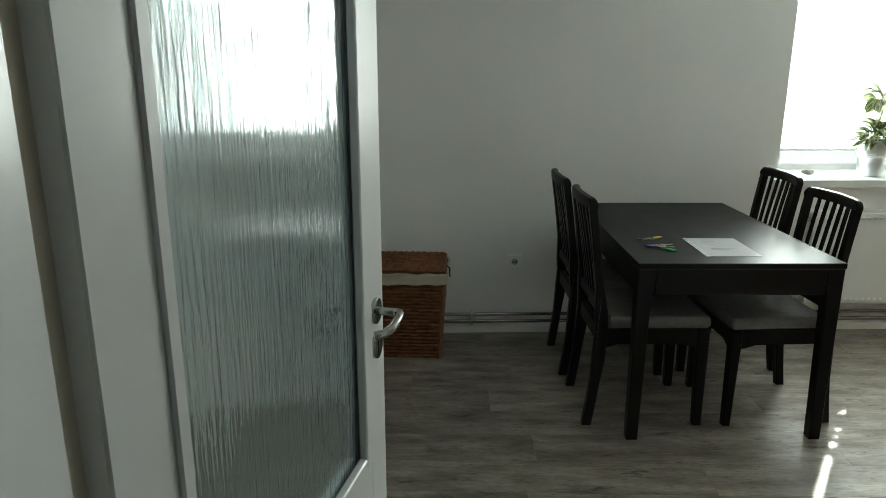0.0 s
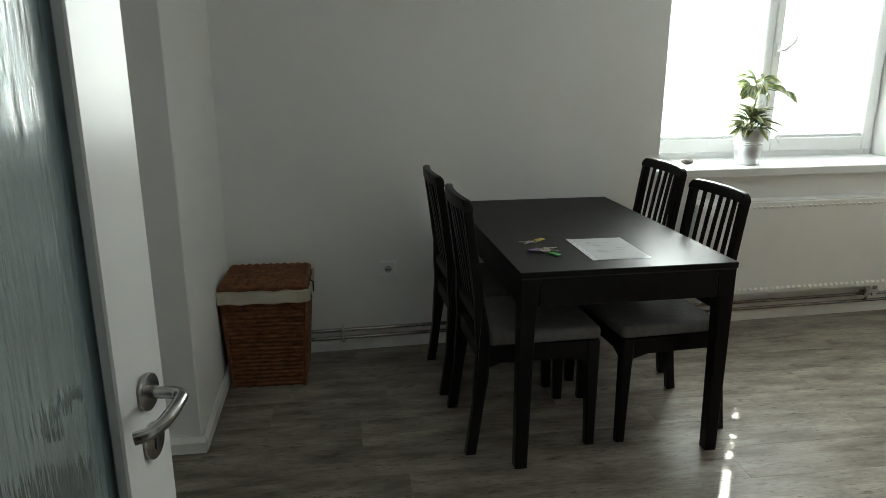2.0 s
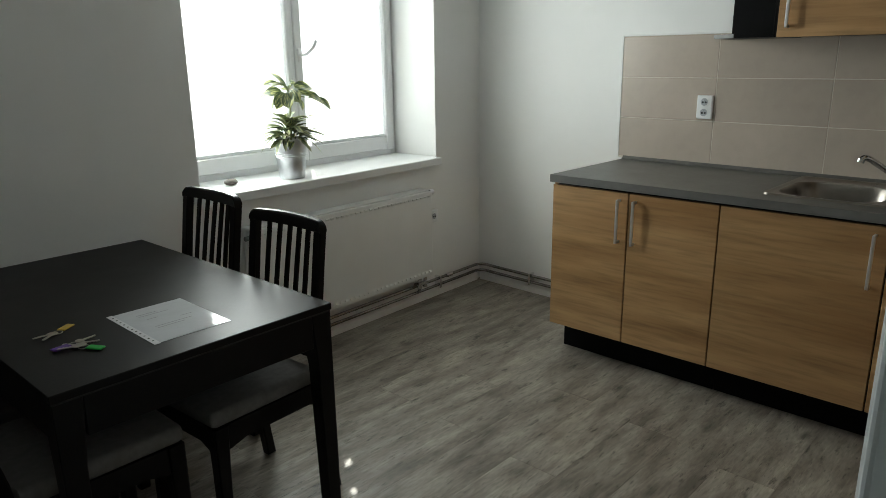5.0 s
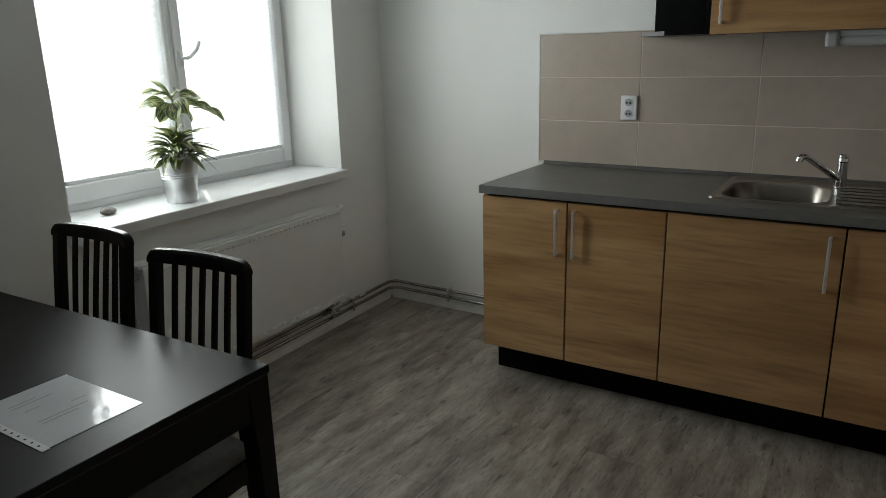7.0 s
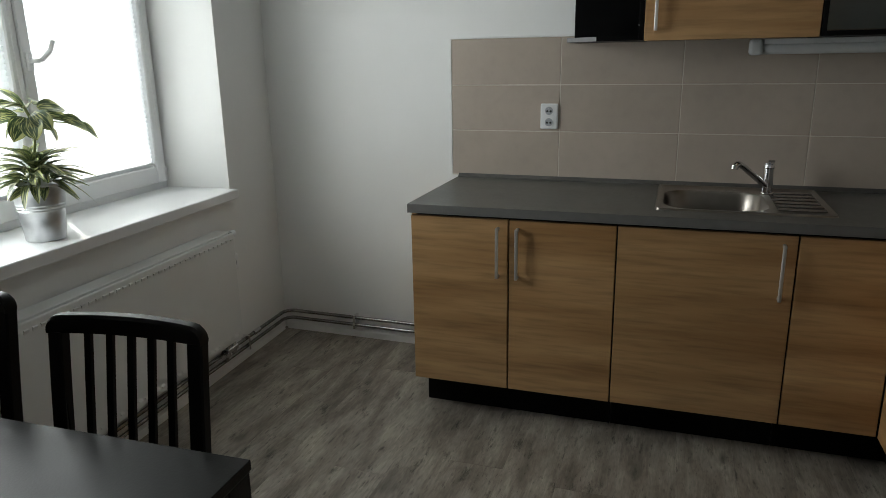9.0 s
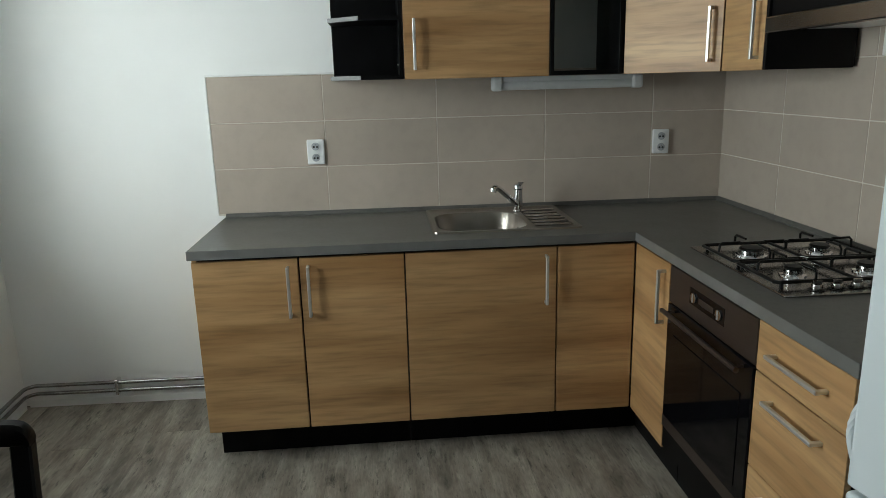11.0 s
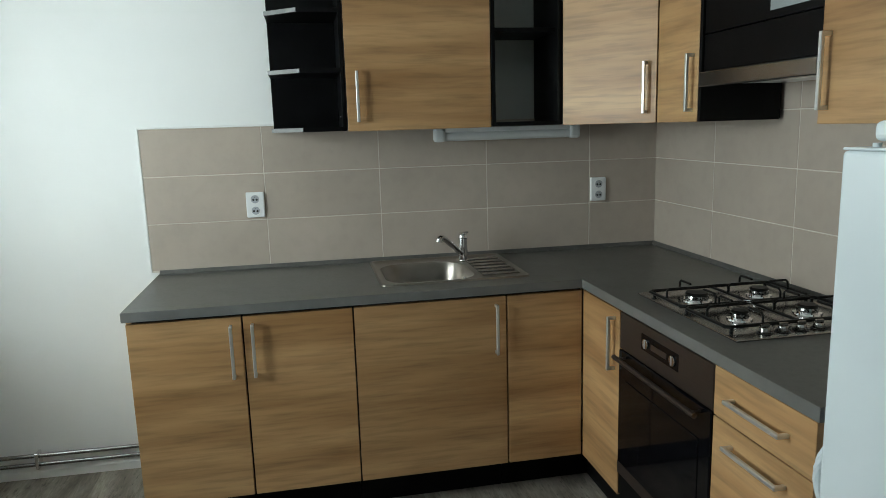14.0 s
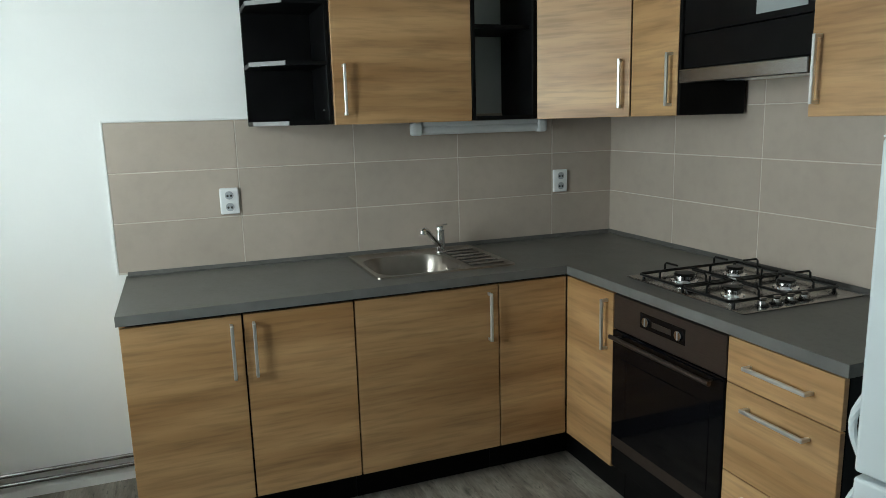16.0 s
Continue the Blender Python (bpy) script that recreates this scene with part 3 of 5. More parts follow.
    box(WIN_X0 - 0.035, WIN_X1 + 0.002, WALL_N - 0.050, WALL_N - 0.002, WIN_Z0 - 0.012, WIN_Z0 + 0.034, 0.006, sill, 2)
    part("window_sill", sill, WHITE_PVC, w, "deep white window sill")


window()


# emitting sheet added to stand for the bright outdoors behind the blinds
def backdrop():
    m = bpy.data.materials.new("outside_glow")
    m.use_nodes = True
    nt = m.node_tree
    nt.nodes.remove(nt.nodes["Principled BSDF"])
    em = nt.nodes.new("ShaderNodeEmission")
    em.inputs[0].default_value, em.inputs[1].default_value = (0.9, 0.95, 1.0, 1), 6.0
    nt.links.new(em.outputs[0], nt.nodes["Material Output"].inputs[0])
    b = bmesh.new()
    vs = [b.verts.new(p) for p in ((-30, 40, -12), (40, 40, -12), (40, 40, 12), (-30, 40, 12))]
    b.faces.new(vs)
    return structure("backdrop", b, m, "glowing sheet standing for the bright outside")


backdrop()


# ---- radiator and pipes ----
def radiator():
    r = thing("radiator", NORTH, "white panel radiator below the window sill", "radiator")
    x0, x1, z0, z1, yf = 2.060, 3.315, 0.188, 0.712, WALL_N - 0.105
    face = box(x0, x1, yf, yf + 0.014, z0, z1, 0.0065, segments=3)
    part("front_panel", face, RADIATOR, r)
    part("back_panel", box(x0, x1, yf + 0.084, yf + 0.096, z0, z1, 0.004), RADIATOR, r)
    n = 36
    # the pressed ends of the water channels slope down along the top and up along the bottom
    for z, up in ((z0 + 0.03, -1), (z1 - 0.03, 1)):
        rib_bm = box(-0.0095, 0.0095, -0.0065, 0.001, -0.0075, 0.0075, 0.0)
        for v in rib_bm.verts:
            if v.co.y < 0:
                v.co.y = -0.0065 if v.co.z * up > 0 else -0.0004
                v.co.z -= up * 0.003 if v.co.z * up > 0 else 0
        rib = mesh_of("rib_end", rib_bm, RADIATOR)
        for i in range(n):
            piece("rib_end", rib, r, pose(x0 + 0.03 + (x1 - x0 - 0.06) * i / (n - 1), yf, z))
    part("side_cover", box(x1 - 0.014, x1 - 0.010, yf + 0.012, yf + 0.084, z0 + 0.01, z1, 0.001), RADIATOR, r)
    part("side_cover", box(x0 + 0.010, x0 + 0.014, yf + 0.012, yf + 0.084, z0 + 0.01, z1, 0.001), RADIATOR, r)
    top = box(x0 - 0.004, x1 + 0.004, yf + 0.022, yf + 0.099, z1 - 0.010, z1 + 0.005, 0.004, segments=2)
    part("top_grille", top, RADIATOR, r)
    # grey strip fills the gap behind the front panel to carry its shade
    part("top_slot", box(x0 + 0.012, x1 - 0.012, yf + 0.0145, yf + 0.0215, z1 - 0.030, z1 - 0.012, 0), GLAZED, r)
    part("vent_plug", cyl((x1 - 0.006, yf + 0.018, z1 - 0.010), (x1 + 0.026, yf + 0.018, z1 - 0.010), 0.0165, 18, bevel=0.003), WHITE_PVC, r, "white vent plug", True)
    part("side_plug", cyl((x0 + 0.010, yf + 0.05, z1 - 0.045), (x0 - 0.018, yf + 0.05, z1 - 0.045), 0.011, 14), GLAZED, r, "grey side plug", True)
    v = part("valve", cyl((x1 - 0.035, yf + 0.04, z0 - 0.004), (x1 - 0.035, yf + 0.04, z0 - 0.075), 0.014, 14), CHROME, r, "chrome valve block", True)
    part("valve_nut", cyl((x1 - 0.085, yf + 0.04, z0 - 0.004), (x1 - 0.085, yf + 0.04, z0 - 0.075), 0.014, 14), CHROME, v, "", True)
    part("valve_body", box(x1 - 0.105, x1 - 0.018, yf + 0.02, yf + 0.06, z0 - 0.055, z0 - 0.03, 0.005), CHROME, v)
    part("bracket", box(x0 + 0.2, x0 + 0.23, yf + 0.096, WALL_N, z0 + 0.06, z1 - 0.06, 0.001), RADIATOR, r)
    part("bracket", box(x1 - 0.23, x1 - 0.2, yf + 0.096, WALL_N, z0 + 0.06, z1 - 0.06, 0.001), RADIATOR, r)
    return r


radiator()


def pipes():
    p = thing("heating_pipes", NORTH, "two grey heating pipes along the wall above the skirting", "pipe")
    CORNER_X = 3.912
    for k, (z, off) in enumerate(((0.117, 0.030), (0.075, 0.030))):
        r = 0.055
        pts = [(WEST_A + 0.02, WALL_N - off, z), (1.5, WALL_N - off, z), (CORNER_X - off - r, WALL_N - off, z)]
        pts += arc((CORNER_X - off - r, WALL_N - off - r, z), r, 90, 0, (1, 0, 0), (0, 1, 0), 6)
        pts += [NORTH.inverted() @ EAST @ Vector((WALL_E - off, yy, z)) for yy in (3.9, 3.4, 2.6)]
        part("pipe", tube(pts, 0.0095, 10), PIPE, p, "", True)
    for x in (0.185, 1.5, 1.95, 3.45):
        c = part("pipe_clip", box(x - 0.007, x + 0.007, WALL_N - 0.05, WALL_N, 0.056, 0.134, 0.002), CHROME, p)
    for y in (3.603,):
        part("pipe_clip", box(WALL_E - 0.05, WALL_E, y - 0.007, y + 0.007, 0.056, 0.134, 0.002), CHROME, p, at=NORTH.inverted() @ EAST)
    for x in (3.2, 3.25):
        part("riser", tube([(x, WALL_N - 0.04, 0.117 if x < 3.22 else 0.075), (x, WALL_N - 0.06, 0.15)], 0.008, 8), PIPE, p)
    part("pipe_sleeve", cyl((3.52, WALL_N - 0.030, 0.117), (3.58, WALL_N - 0.030, 0.117), 0.0135, 10), CHROME, p)
    return p


pipes()


# ---- sockets ----
def socket(m, double, label, switch=False):
    """Lies in its local xz plane and faces -y."""
    s = thing("wall_socket", m, label, "socket", "wall sockets")
    h = 0.058 if double else 0.04
    part("cover_plate", box(-0.0405, 0.0405, -0.016, 0, -h, h, 0.006, segments=2), WHITE_PVC, s)
    for z in ((0.026, -0.026) if double else (0,)):
        f = part("socket_face", cyl((0, -0.0161, z), (0, -0.0185, z), 0.022, 24), SKIRT, s)
        # flat grey and black discs carry the shade of wells and pin holes
        part("socket_well", cyl((0, -0.0184, z), (0, -0.0194, z), 0.0185, 24), SOCKET_WELL, f)
        for dx in (-0.0075, 0.0075):
            part("pin_hole", cyl((dx, -0.0193, z - 0.002), (dx, -0.0202, z - 0.002), 0.0052, 10), HOLE, f)
        part("earth_pin", cyl((0, -0.0193, z + 0.009), (0, -0.028, z + 0.009), 0.0024, 8), CHROME, f)
    return s


socket(NORTH @ pose(0.424, WALL_N, 0.424), False, "white single wall socket above the pipes")
socket(NORTH @ pose(3.43, WALL_N, 0.525), False, "small white wall socket beside the radiator")
socket(EAST @ pose(WALL_E - 0.0085, 2.553, 1.219, 0, 0, -90), True, "white double socket on the beige tiles")
socket(EAST @ pose(WALL_E - 0.0085, 0.900, 1.218, 0, 0, -90), True, "white double socket near the tiled corner")


# ---- dining table and chairs ----
TABLE_Z = 0.757


def dining_table():
    t = thing("dining_table", pose(1.189, 3.318, 0, 0, 0, 1.5) @ Matrix.Diagonal((1, 1, TABLE_Z / 0.75, 1)), "black-brown stained wooden extending dining table", "table")
    L, W = 1.232, 0.808
    x, y = W / 2, L / 2
    part("tabletop", box(-x, x, -y, y, 0.728, 0.75, 0.002), BLACKBROWN, t)
    part("apron", box(-x + 0.072, x - 0.072, -y + 0.004, -y + 0.024, 0.622, 0.724, 0.002), BLACKBROWN, t)
    part("apron", box(-x + 0.072, x - 0.072, y - 0.024, y - 0.004, 0.622, 0.724, 0.002), BLACKBROWN, t)
    part("apron", box(-x + 0.006, -x + 0.026, -y + 0.072, y - 0.072, 0.622, 0.724, 0.002), BLACKBROWN, t)
    part("apron", box(x - 0.026, x - 0.006, -y + 0.072, y - 0.072, 0.622, 0.724, 0.002), BLACKBROWN, t)
    part("leaf_seam", box(-x + 0.004, x - 0.004, -y + 0.003, y - 0.003, 0.724, 0.728, 0), HOLE, t)
    for sx in (-1, 1):
        for sy in (-1, 1):
            leg = bmesh.new()
            for z, s in ((0.0, 0.046), (0.55, 0.056), (0.70, 0.070), (0.7235, 0.070)):
                cx, cy = sx * (x - 0.003), sy * (y - 0.003)
                a = [leg.verts.new((cx - sx * u * s, cy - sy * v * s, z)) for u, v in ((0, 0), (1, 0), (1, 1), (0, 1))]
                if z:
                    for k in range(4):
                        leg.faces.new((prev[k], prev[(k + 1) % 4], a[(k + 1) % 4], a[k]))
                else:
                    leg.faces.new(a)
                prev = a
            leg.faces.new(prev)
            bmesh.ops.recalc_face_normals(leg, faces=leg.faces)
            bmesh.ops.bevel(leg, geom=[e for e in leg.edges if abs(e.verts[0].co.z - e.verts[1].co.z) > 0.01], offset=0.003, segments=1, affect="EDGES")
            part("leg", leg, BLACKBROWN, t)
    return t


dining_table()


def dining_chair(m):
    """The back stands at +x, the sitter faces -x; the width runs along y."""
    c = thing("dining_chair", m, "black-brown wooden slat-back dining chair with a grey fabric seat", "chair", "chairs round the table")
    w = 0.40
    hy = w / 2

    def back_x(z):
        return 0.166 + 0.058 * max(0.0, (z - 0.42) / 0.53) ** 1.3 + 0.038 * max(0.0, (0.42 - z) / 0.42) ** 1.5

    for sy in (-1, 1):
        prof_f, prof_b = [], []
        for z in (0, 0.1, 0.2, 0.3, 0.42, 0.5, 0.6, 0.7, 0.8, 0.88, 0.92):
            d = 0.034 if z < 0.3 else 0.044 if z < 0.55 else 0.028
            prof_f.append((back_x(z) - d / 2, z))
            prof_b.append((back_x(z) + d / 2, z))
        o = sweep(prof_f + prof_b[::-1], sy * hy - sy * 0.038, sy * hy)
        bmesh.ops.bevel(o, geom=[e for e in o.edges if abs(e.verts[0].co.y - e.verts[1].co.y) < 1e-4], offset=0.004, segments=1, affect="EDGES")
        for v in o.verts:
            if v.co.z > 0.42:
                v.co.y *= 1 - 0.085 * min(1, (v.co.z - 0.42) / 0.18)
        part("back_leg", o, BLACKBROWN, c)
        leg = bmesh.new()
        for i, (z, s) in enumerate(((0.0, 0.032), (0.30, 0.040), (0.365, 0.043), (0.425, 0.044))):
            cx, cy = -0.222, sy * hy
            a = [leg.verts.new((cx + u * s, cy - sy * v * s, z)) for u, v in ((0, 0), (1, 0), (1, 1), (0, 1))]
            if i:
                for k in range(4):
                    leg.faces.new((prev[k], prev[(k + 1) % 4], a[(k + 1) % 4], a[k]))
            else:
                leg.faces.new(a)
            prev = a
        leg.faces.new(prev)
        bmesh.ops.recalc_face_normals(leg, faces=leg.faces)
        bmesh.ops.bevel(leg, geom=[e for e in leg.edges if abs(e.verts[0].co.z - e.verts[1].co.z) > 0.01], offset=0.004, segments=1, affect="EDGES")
        part("front_leg", leg, BLACKBROWN, c)
        part("side_rail", sweep([(-0.18, 0.425), (0.155, 0.425), (0.155, 0.345), (0.11, 0.362), (-0.12, 0.362), (-0.18, 0.345)], sy * (hy - 0.006), sy * (hy - 0.028)), BLACKBROWN, c)
    part("front_rail", sweep([(-hy + 0.044, 0.425), (hy - 0.044, 0.425), (hy - 0.044, 0.345), (hy - 0.09, 0.365), (-hy + 0.09, 0.365), (-hy + 0.044, 0.345)], -0.218, -0.196, axis="x"), BLACKBROWN, c)
    part("rear_rail", box(0.156, 0.178, -hy + 0.034, hy - 0.034, 0.36, 0.425, 0.002), BLACKBROWN, c)
    # curved top rail
    rail = bmesh.new()
    n = 24
    prev = None
    for i in range(n + 1):
        s = math.sin(math.pi * (i / n - 0.5))
        bow = 0.018 * (1 - s * s)
        sag = 0.008 * (1 - s * s)
        ring = []
        for dz, dx in ((0, -0.013), (0.030, -0.015), (0.037, -0.010), (0.037, 0.008), (0.030, 0.014), (0, 0.014)):
            z = 0.918 + dz
            if dz > 0.02:
                z += sag * 0.5 - 0.024 * (1 - math.sqrt(1 - (max(0, abs(s) - 0.87) / 0.13) ** 2))
            ring.append(rail.verts.new((back_x(0.90) + 0.06 * dz + bow + dx, s * hy * 0.914, z)))
        if prev:
            for k in range(6):
                rail.faces.new((prev[k], prev[(k + 1) % 6], ring[(k + 1) % 6], ring[k]))
        else:
            rail.faces.new(ring)
        prev = ring
    rail.faces.new(prev[::-1])
    bmesh.ops.recalc_face_normals(rail, faces=rail.faces)
    part("top_rail", rail, BLACKBROWN, c, "", True)
    part("lower_back_rail", box(back_x(0.52) - 0.012, back_x(0.52) + 0.012, -hy + 0.036, hy - 0.036, 0.495, 0.54, 0.004), BLACKBROWN, c)
    for i in range(5):
        s = -1 + 2 * (i + 1) / 6
        y = s * (hy - 0.038) * 0.92
        bow = 0.016 * (1 - s * s)
        pf, pb = [], []
        for z in (0.53, 0.625, 0.72, 0.815, 0.924):
            k = (z - 0.53) / 0.394
            pf.append((back_x(z) - 0.0045 + bow * k, z))
            pb.append((back_x(z) + 0.0045 + bow * k, z))
        part("slat", sweep(pf + pb[::-1], y - 0.0078, y + 0.0078), BLACKBROWN, c)
    seat = box(-0.226, 0.155, -hy + 0.003, hy - 0.003, 0.426, 0.478, 0.018, segments=3)
    for v in seat.verts:
        if v.co.z > 0.45:
            v.co.z += 0.012 * (1 - min(1, (v.co.y / hy) ** 2)) * (1 - min(1, (v.co.x / 0.23) ** 2))
        if v.co.x > 0.139:
            v.co.y *= 0.80
    part("seat", seat, SEAT_GREY, c, "grey fabric seat pad", True)
    return c


CHAIR = Matrix.Diagonal((1.075, 1.02, 1.014, 1))
chair = dining_chair(pose(1.465, 3.040, 0, 0, 0, 4.5) @ CHAIR)
copy_thing(chair, pose(1.466, 3.583, 0, 0, 0, 2) @ CHAIR)
copy_thing(chair, pose(0.891, 3.022, 0, 0, 0, 181.5) @ CHAIR)
copy_thing(chair, pose(0.864, 3.520, 0, 0, 0, 181.5) @ CHAIR)


# ---- things on the table ----
def paper_in_sleeve():
    p = thing("document_sheet", pose(1.216, 2.955, TABLE_Z + 0.0005, 0, 0, 0.5), "white printed sheet in a clear punched plastic sleeve on the table", "paper")
    part("sheet", box(-0.105, 0.105, -0.148, 0.148, 0, 0.0008, 0), PAPER, p)
    film = part("sleeve_edge", box(-0.121, -0.104, -0.152, 0.152, 0, 0.0010, 0), FILM, p, "clear plastic sleeve edge")
    hole = mesh_of("punch_hole", cyl((0, 0, 0), (0, 0, 0.0012), 0.003, 10), HOLE)
    for i in range(11):
        piece("punch_hole", hole, film, pose(-0.1125, -0.125 + 0.025 * i, 0.0002))
    for i, (x, y, l) in enumerate(((-0.06, 0.09, 0.06), (-0.06, 0.075, 0.09), (-0.05, 0.04, 0.03), (0.03, 0.00, 0.035), (-0.06, -0.03, 0.11), (-0.06, -0.045, 0.08))):
        part("print_bar", box(x, x + l, y, y + 0.0025, 0.0008, 0.0012, 0), INK, p)
    return p


paper_in_sleeve()


def key_bunch(x, y, turn, tag_mat, tag_word, n):
    k = thing("key_bunch", pose(x, y, TABLE_Z + 0.0005, 0, 0, turn), f"bunch of nickel keys with {tag_word} tag", "keys", "key bunches on the table")
    ring = arc((0, 0, 0.002), 0.013, 0, 330, (1, 0, 0), (0, 1, 0), 14)
    part("key_ring", tube(ring, 0.0012, 6, closed=True), KEY_METAL, k, "", True)
    tag = box(0.012, 0.058, -0.012, 0.012, 0.001, 0.006, 0.003, segments=2)
    part("tag", tag, tag_mat, k, f"{tag_word} plastic tag")
    for i in range(n):
        b = box(-0.062, -0.024, -0.0035, 0.0035, 0, 0.002, 0.0005)
        for j in range(4):
            box(-0.058 + 0.008 * j, -0.053 + 0.008 * j, 0.0034, 0.0050, 0, 0.002, 0, b)
        cyl((-0.016, 0, 0), (-0.016, 0, 0.0022), 0.0115, 16, bm=b)
        part("key", b, KEY_METAL, k, "", False, pose(0, 0, 0.0015 + 0.0024 * i, 0, 0, -35 + 38 * i))
    return k


key_bunch(0.955, 3.085, 35, TAG_YELLOW, "a yellow", 2)
key_bunch(0.955, 2.965, 190, TAG_PURPLE, "a purple", 2)
key_bunch(0.965, 2.925, -60, TAG_GREEN, "a green", 3)


# ---- wicker laundry basket ----
def wicker_basket():
    b = thing("laundry_basket", pose(-0.145, 3.648, 0, 0, 0, -1.5) @ Matrix.Diagonal((1, 1, 1.055, 1)), "brown wicker laundry basket with lid and cream cloth rim", "basket")

    def hw(z):
        return 0.158 + 0.030 * z / 0.44

    def hd(z):
        return 0.135 + 0.012 * z / 0.44

    inner = bmesh.new()
    ring0 = [inner.verts.new((sx * (hw(0) - 0.006), sy * (hd(0) - 0.006), 0.004)) for sx, sy in ((-1, -1), (1, -1), (1, 1), (-1, 1))]
    ring1 = [inner.verts.new((sx * (hw(0.44) - 0.006), sy * (hd(0.44) - 0.006), 0.44)) for sx, sy in ((-1, -1), (1, -1), (1, 1), (-1, 1))]
    for k in range(4):
        inner.faces.new((ring0[k], ring0[(k + 1) % 4], ring1[(k + 1) % 4], ring1[k]))
    inner.faces.new(ring0[::-1])
    inner.faces.new(ring1)
    part("lining", inner, WICKER, b)
    rows = 24
    for i in range(rows):
        z = 0.010 + 0.425 * i / (rows - 1)
        pts = []
        for side in range(4):
            n = 10
            for k in range(n):
                s = -1 + 2 * k / n
                wob = 0.0045 * math.sin(k * math.pi + i * math.pi + math.pi / 2) + random.uniform(-0.0015, 0.0015)
                a, d = hw(z) + wob, hd(z) + wob
                p = ((s * hw(z), -d), (a, s * hd(z)), (-s * hw(z), d), (-a, -s * hd(z)))[side]
                pts.append((p[0], p[1], z + random.uniform(-0.002, 0.002)))
        part("weave_strand", tube(pts, 0.0094, 5, closed=True), WICKER, b, "", True)
    for sx, sy in ((-1, -1), (1, -1), (1, 1), (-1, 1)):
        part("corner_post", tube([(sx * hw(0), sy * hd(0), 0.0), (sx * hw(0.44), sy * hd(0.44), 0.44)], 0.010, 7), WICKER, b, "", True)
    cloth = bmesh.new()
    prev = None
    for z, out in ((0.386, 0.012), (0.390, 0.0165), (0.41, 0.015), (0.438, 0.016), (0.444, 0.010)):
        pts = []
        for side in range(4):
            for k in range(8):
                s = -1 + 2 * k / 8
                wob = out + 0.003 * math.sin(3.1 * k + side * 2 + z * 40)
                a, d = hw(z) + wob, hd(z) + wob
                p = ((s * a, -d), (a, s * d), (-s * a, d), (-a, -s * d))[side]
                pts.append(cloth.verts.new((p[0], p[1], z + 0.004 * math.sin(2.3 * k + side))))
        if prev:
            for k in range(len(pts)):
                cloth.faces.new((prev[k], prev[(k + 1) % len(pts)], pts[(k + 1) % len(pts)], pts[k]))
        prev = pts
    part("cloth_rim", cloth, CREAM_CLOTH, b, "cream cotton liner folded over the rim", True)
    lid = part("lid", box(-0.186, 0.186, -0.155, 0.155, 0.446, 0.468, 0.008, segments=2), WICKER, b, "woven wicker lid")
    for i in range(15):
        y = -0.150 + 0.300 * i / 14
        pts = [(-0.180 + 0.360 * k / 22, y + random.uniform(-0.002, 0.002), 0.4665 + 0.0030 * (1 if (k + i) % 2 else -1) + random.uniform(-0.0012, 0.0012)) for k in range(23)]
        part("lid_strand", tube(pts, 0.0105, 5), WICKER, lid, "", True)
    edge = [(-0.184, -0.154, 0.460), (0, -0.157, 0.460), (0.184, -0.154, 0.460), (0.186, 0, 0.460), (0.184, 0.154, 0.460), (0, 0.156, 0.460), (-0.184, 0.154, 0.460), (-0.186, 0, 0.460)]
    part("lid_rim", tube(edge, 0.011, 6, closed=True), WICKER, lid, "", True)
    part("toggle", tube([(0.196, -0.05, 0.455), (0.212, -0.05, 0.445), (0.212, -0.05, 0.40)], 0.004, 6), CABLE, b, "dark cord loop")
    return b


wicker_basket()


# ---- plant and pebble on the sill ----
SILL_Z = WIN_Z0 + 0.035


def leaf_mesh(length, width, droop, fold=0.25):
    bm = bmesh.new()
    uvl = bm.loops.layers.uv.new("UVMap")
    n, rows, uv = 7, [], {}
    for i in range(n + 1):
        t = i / n
        w = width * math.sin(math.pi * min(1, t * 0.94 + 0.04)) ** 0.7 if t < 1 else 0.001
        x = length * t
        z = -droop * length * t * t
        row = []
        for s in (-1, -0.5, 0, 0.5, 1):
            v = bm.verts.new((x, s * w, z + fold * w * abs(s) + 0.04 * width * math.sin(9 * t + 2 * s)))
            uv[v] = ((s + 1) / 2, t)
            row.append(v)
        rows.append(row)
    for a, b in zip(rows, rows[1:]):
        for k in range(4):
            f = bm.faces.new((a[k], a[k + 1], b[k + 1], b[k]))
            for lp in f.loops:
                lp[uvl].uv = uv[lp.vert]
    return bm


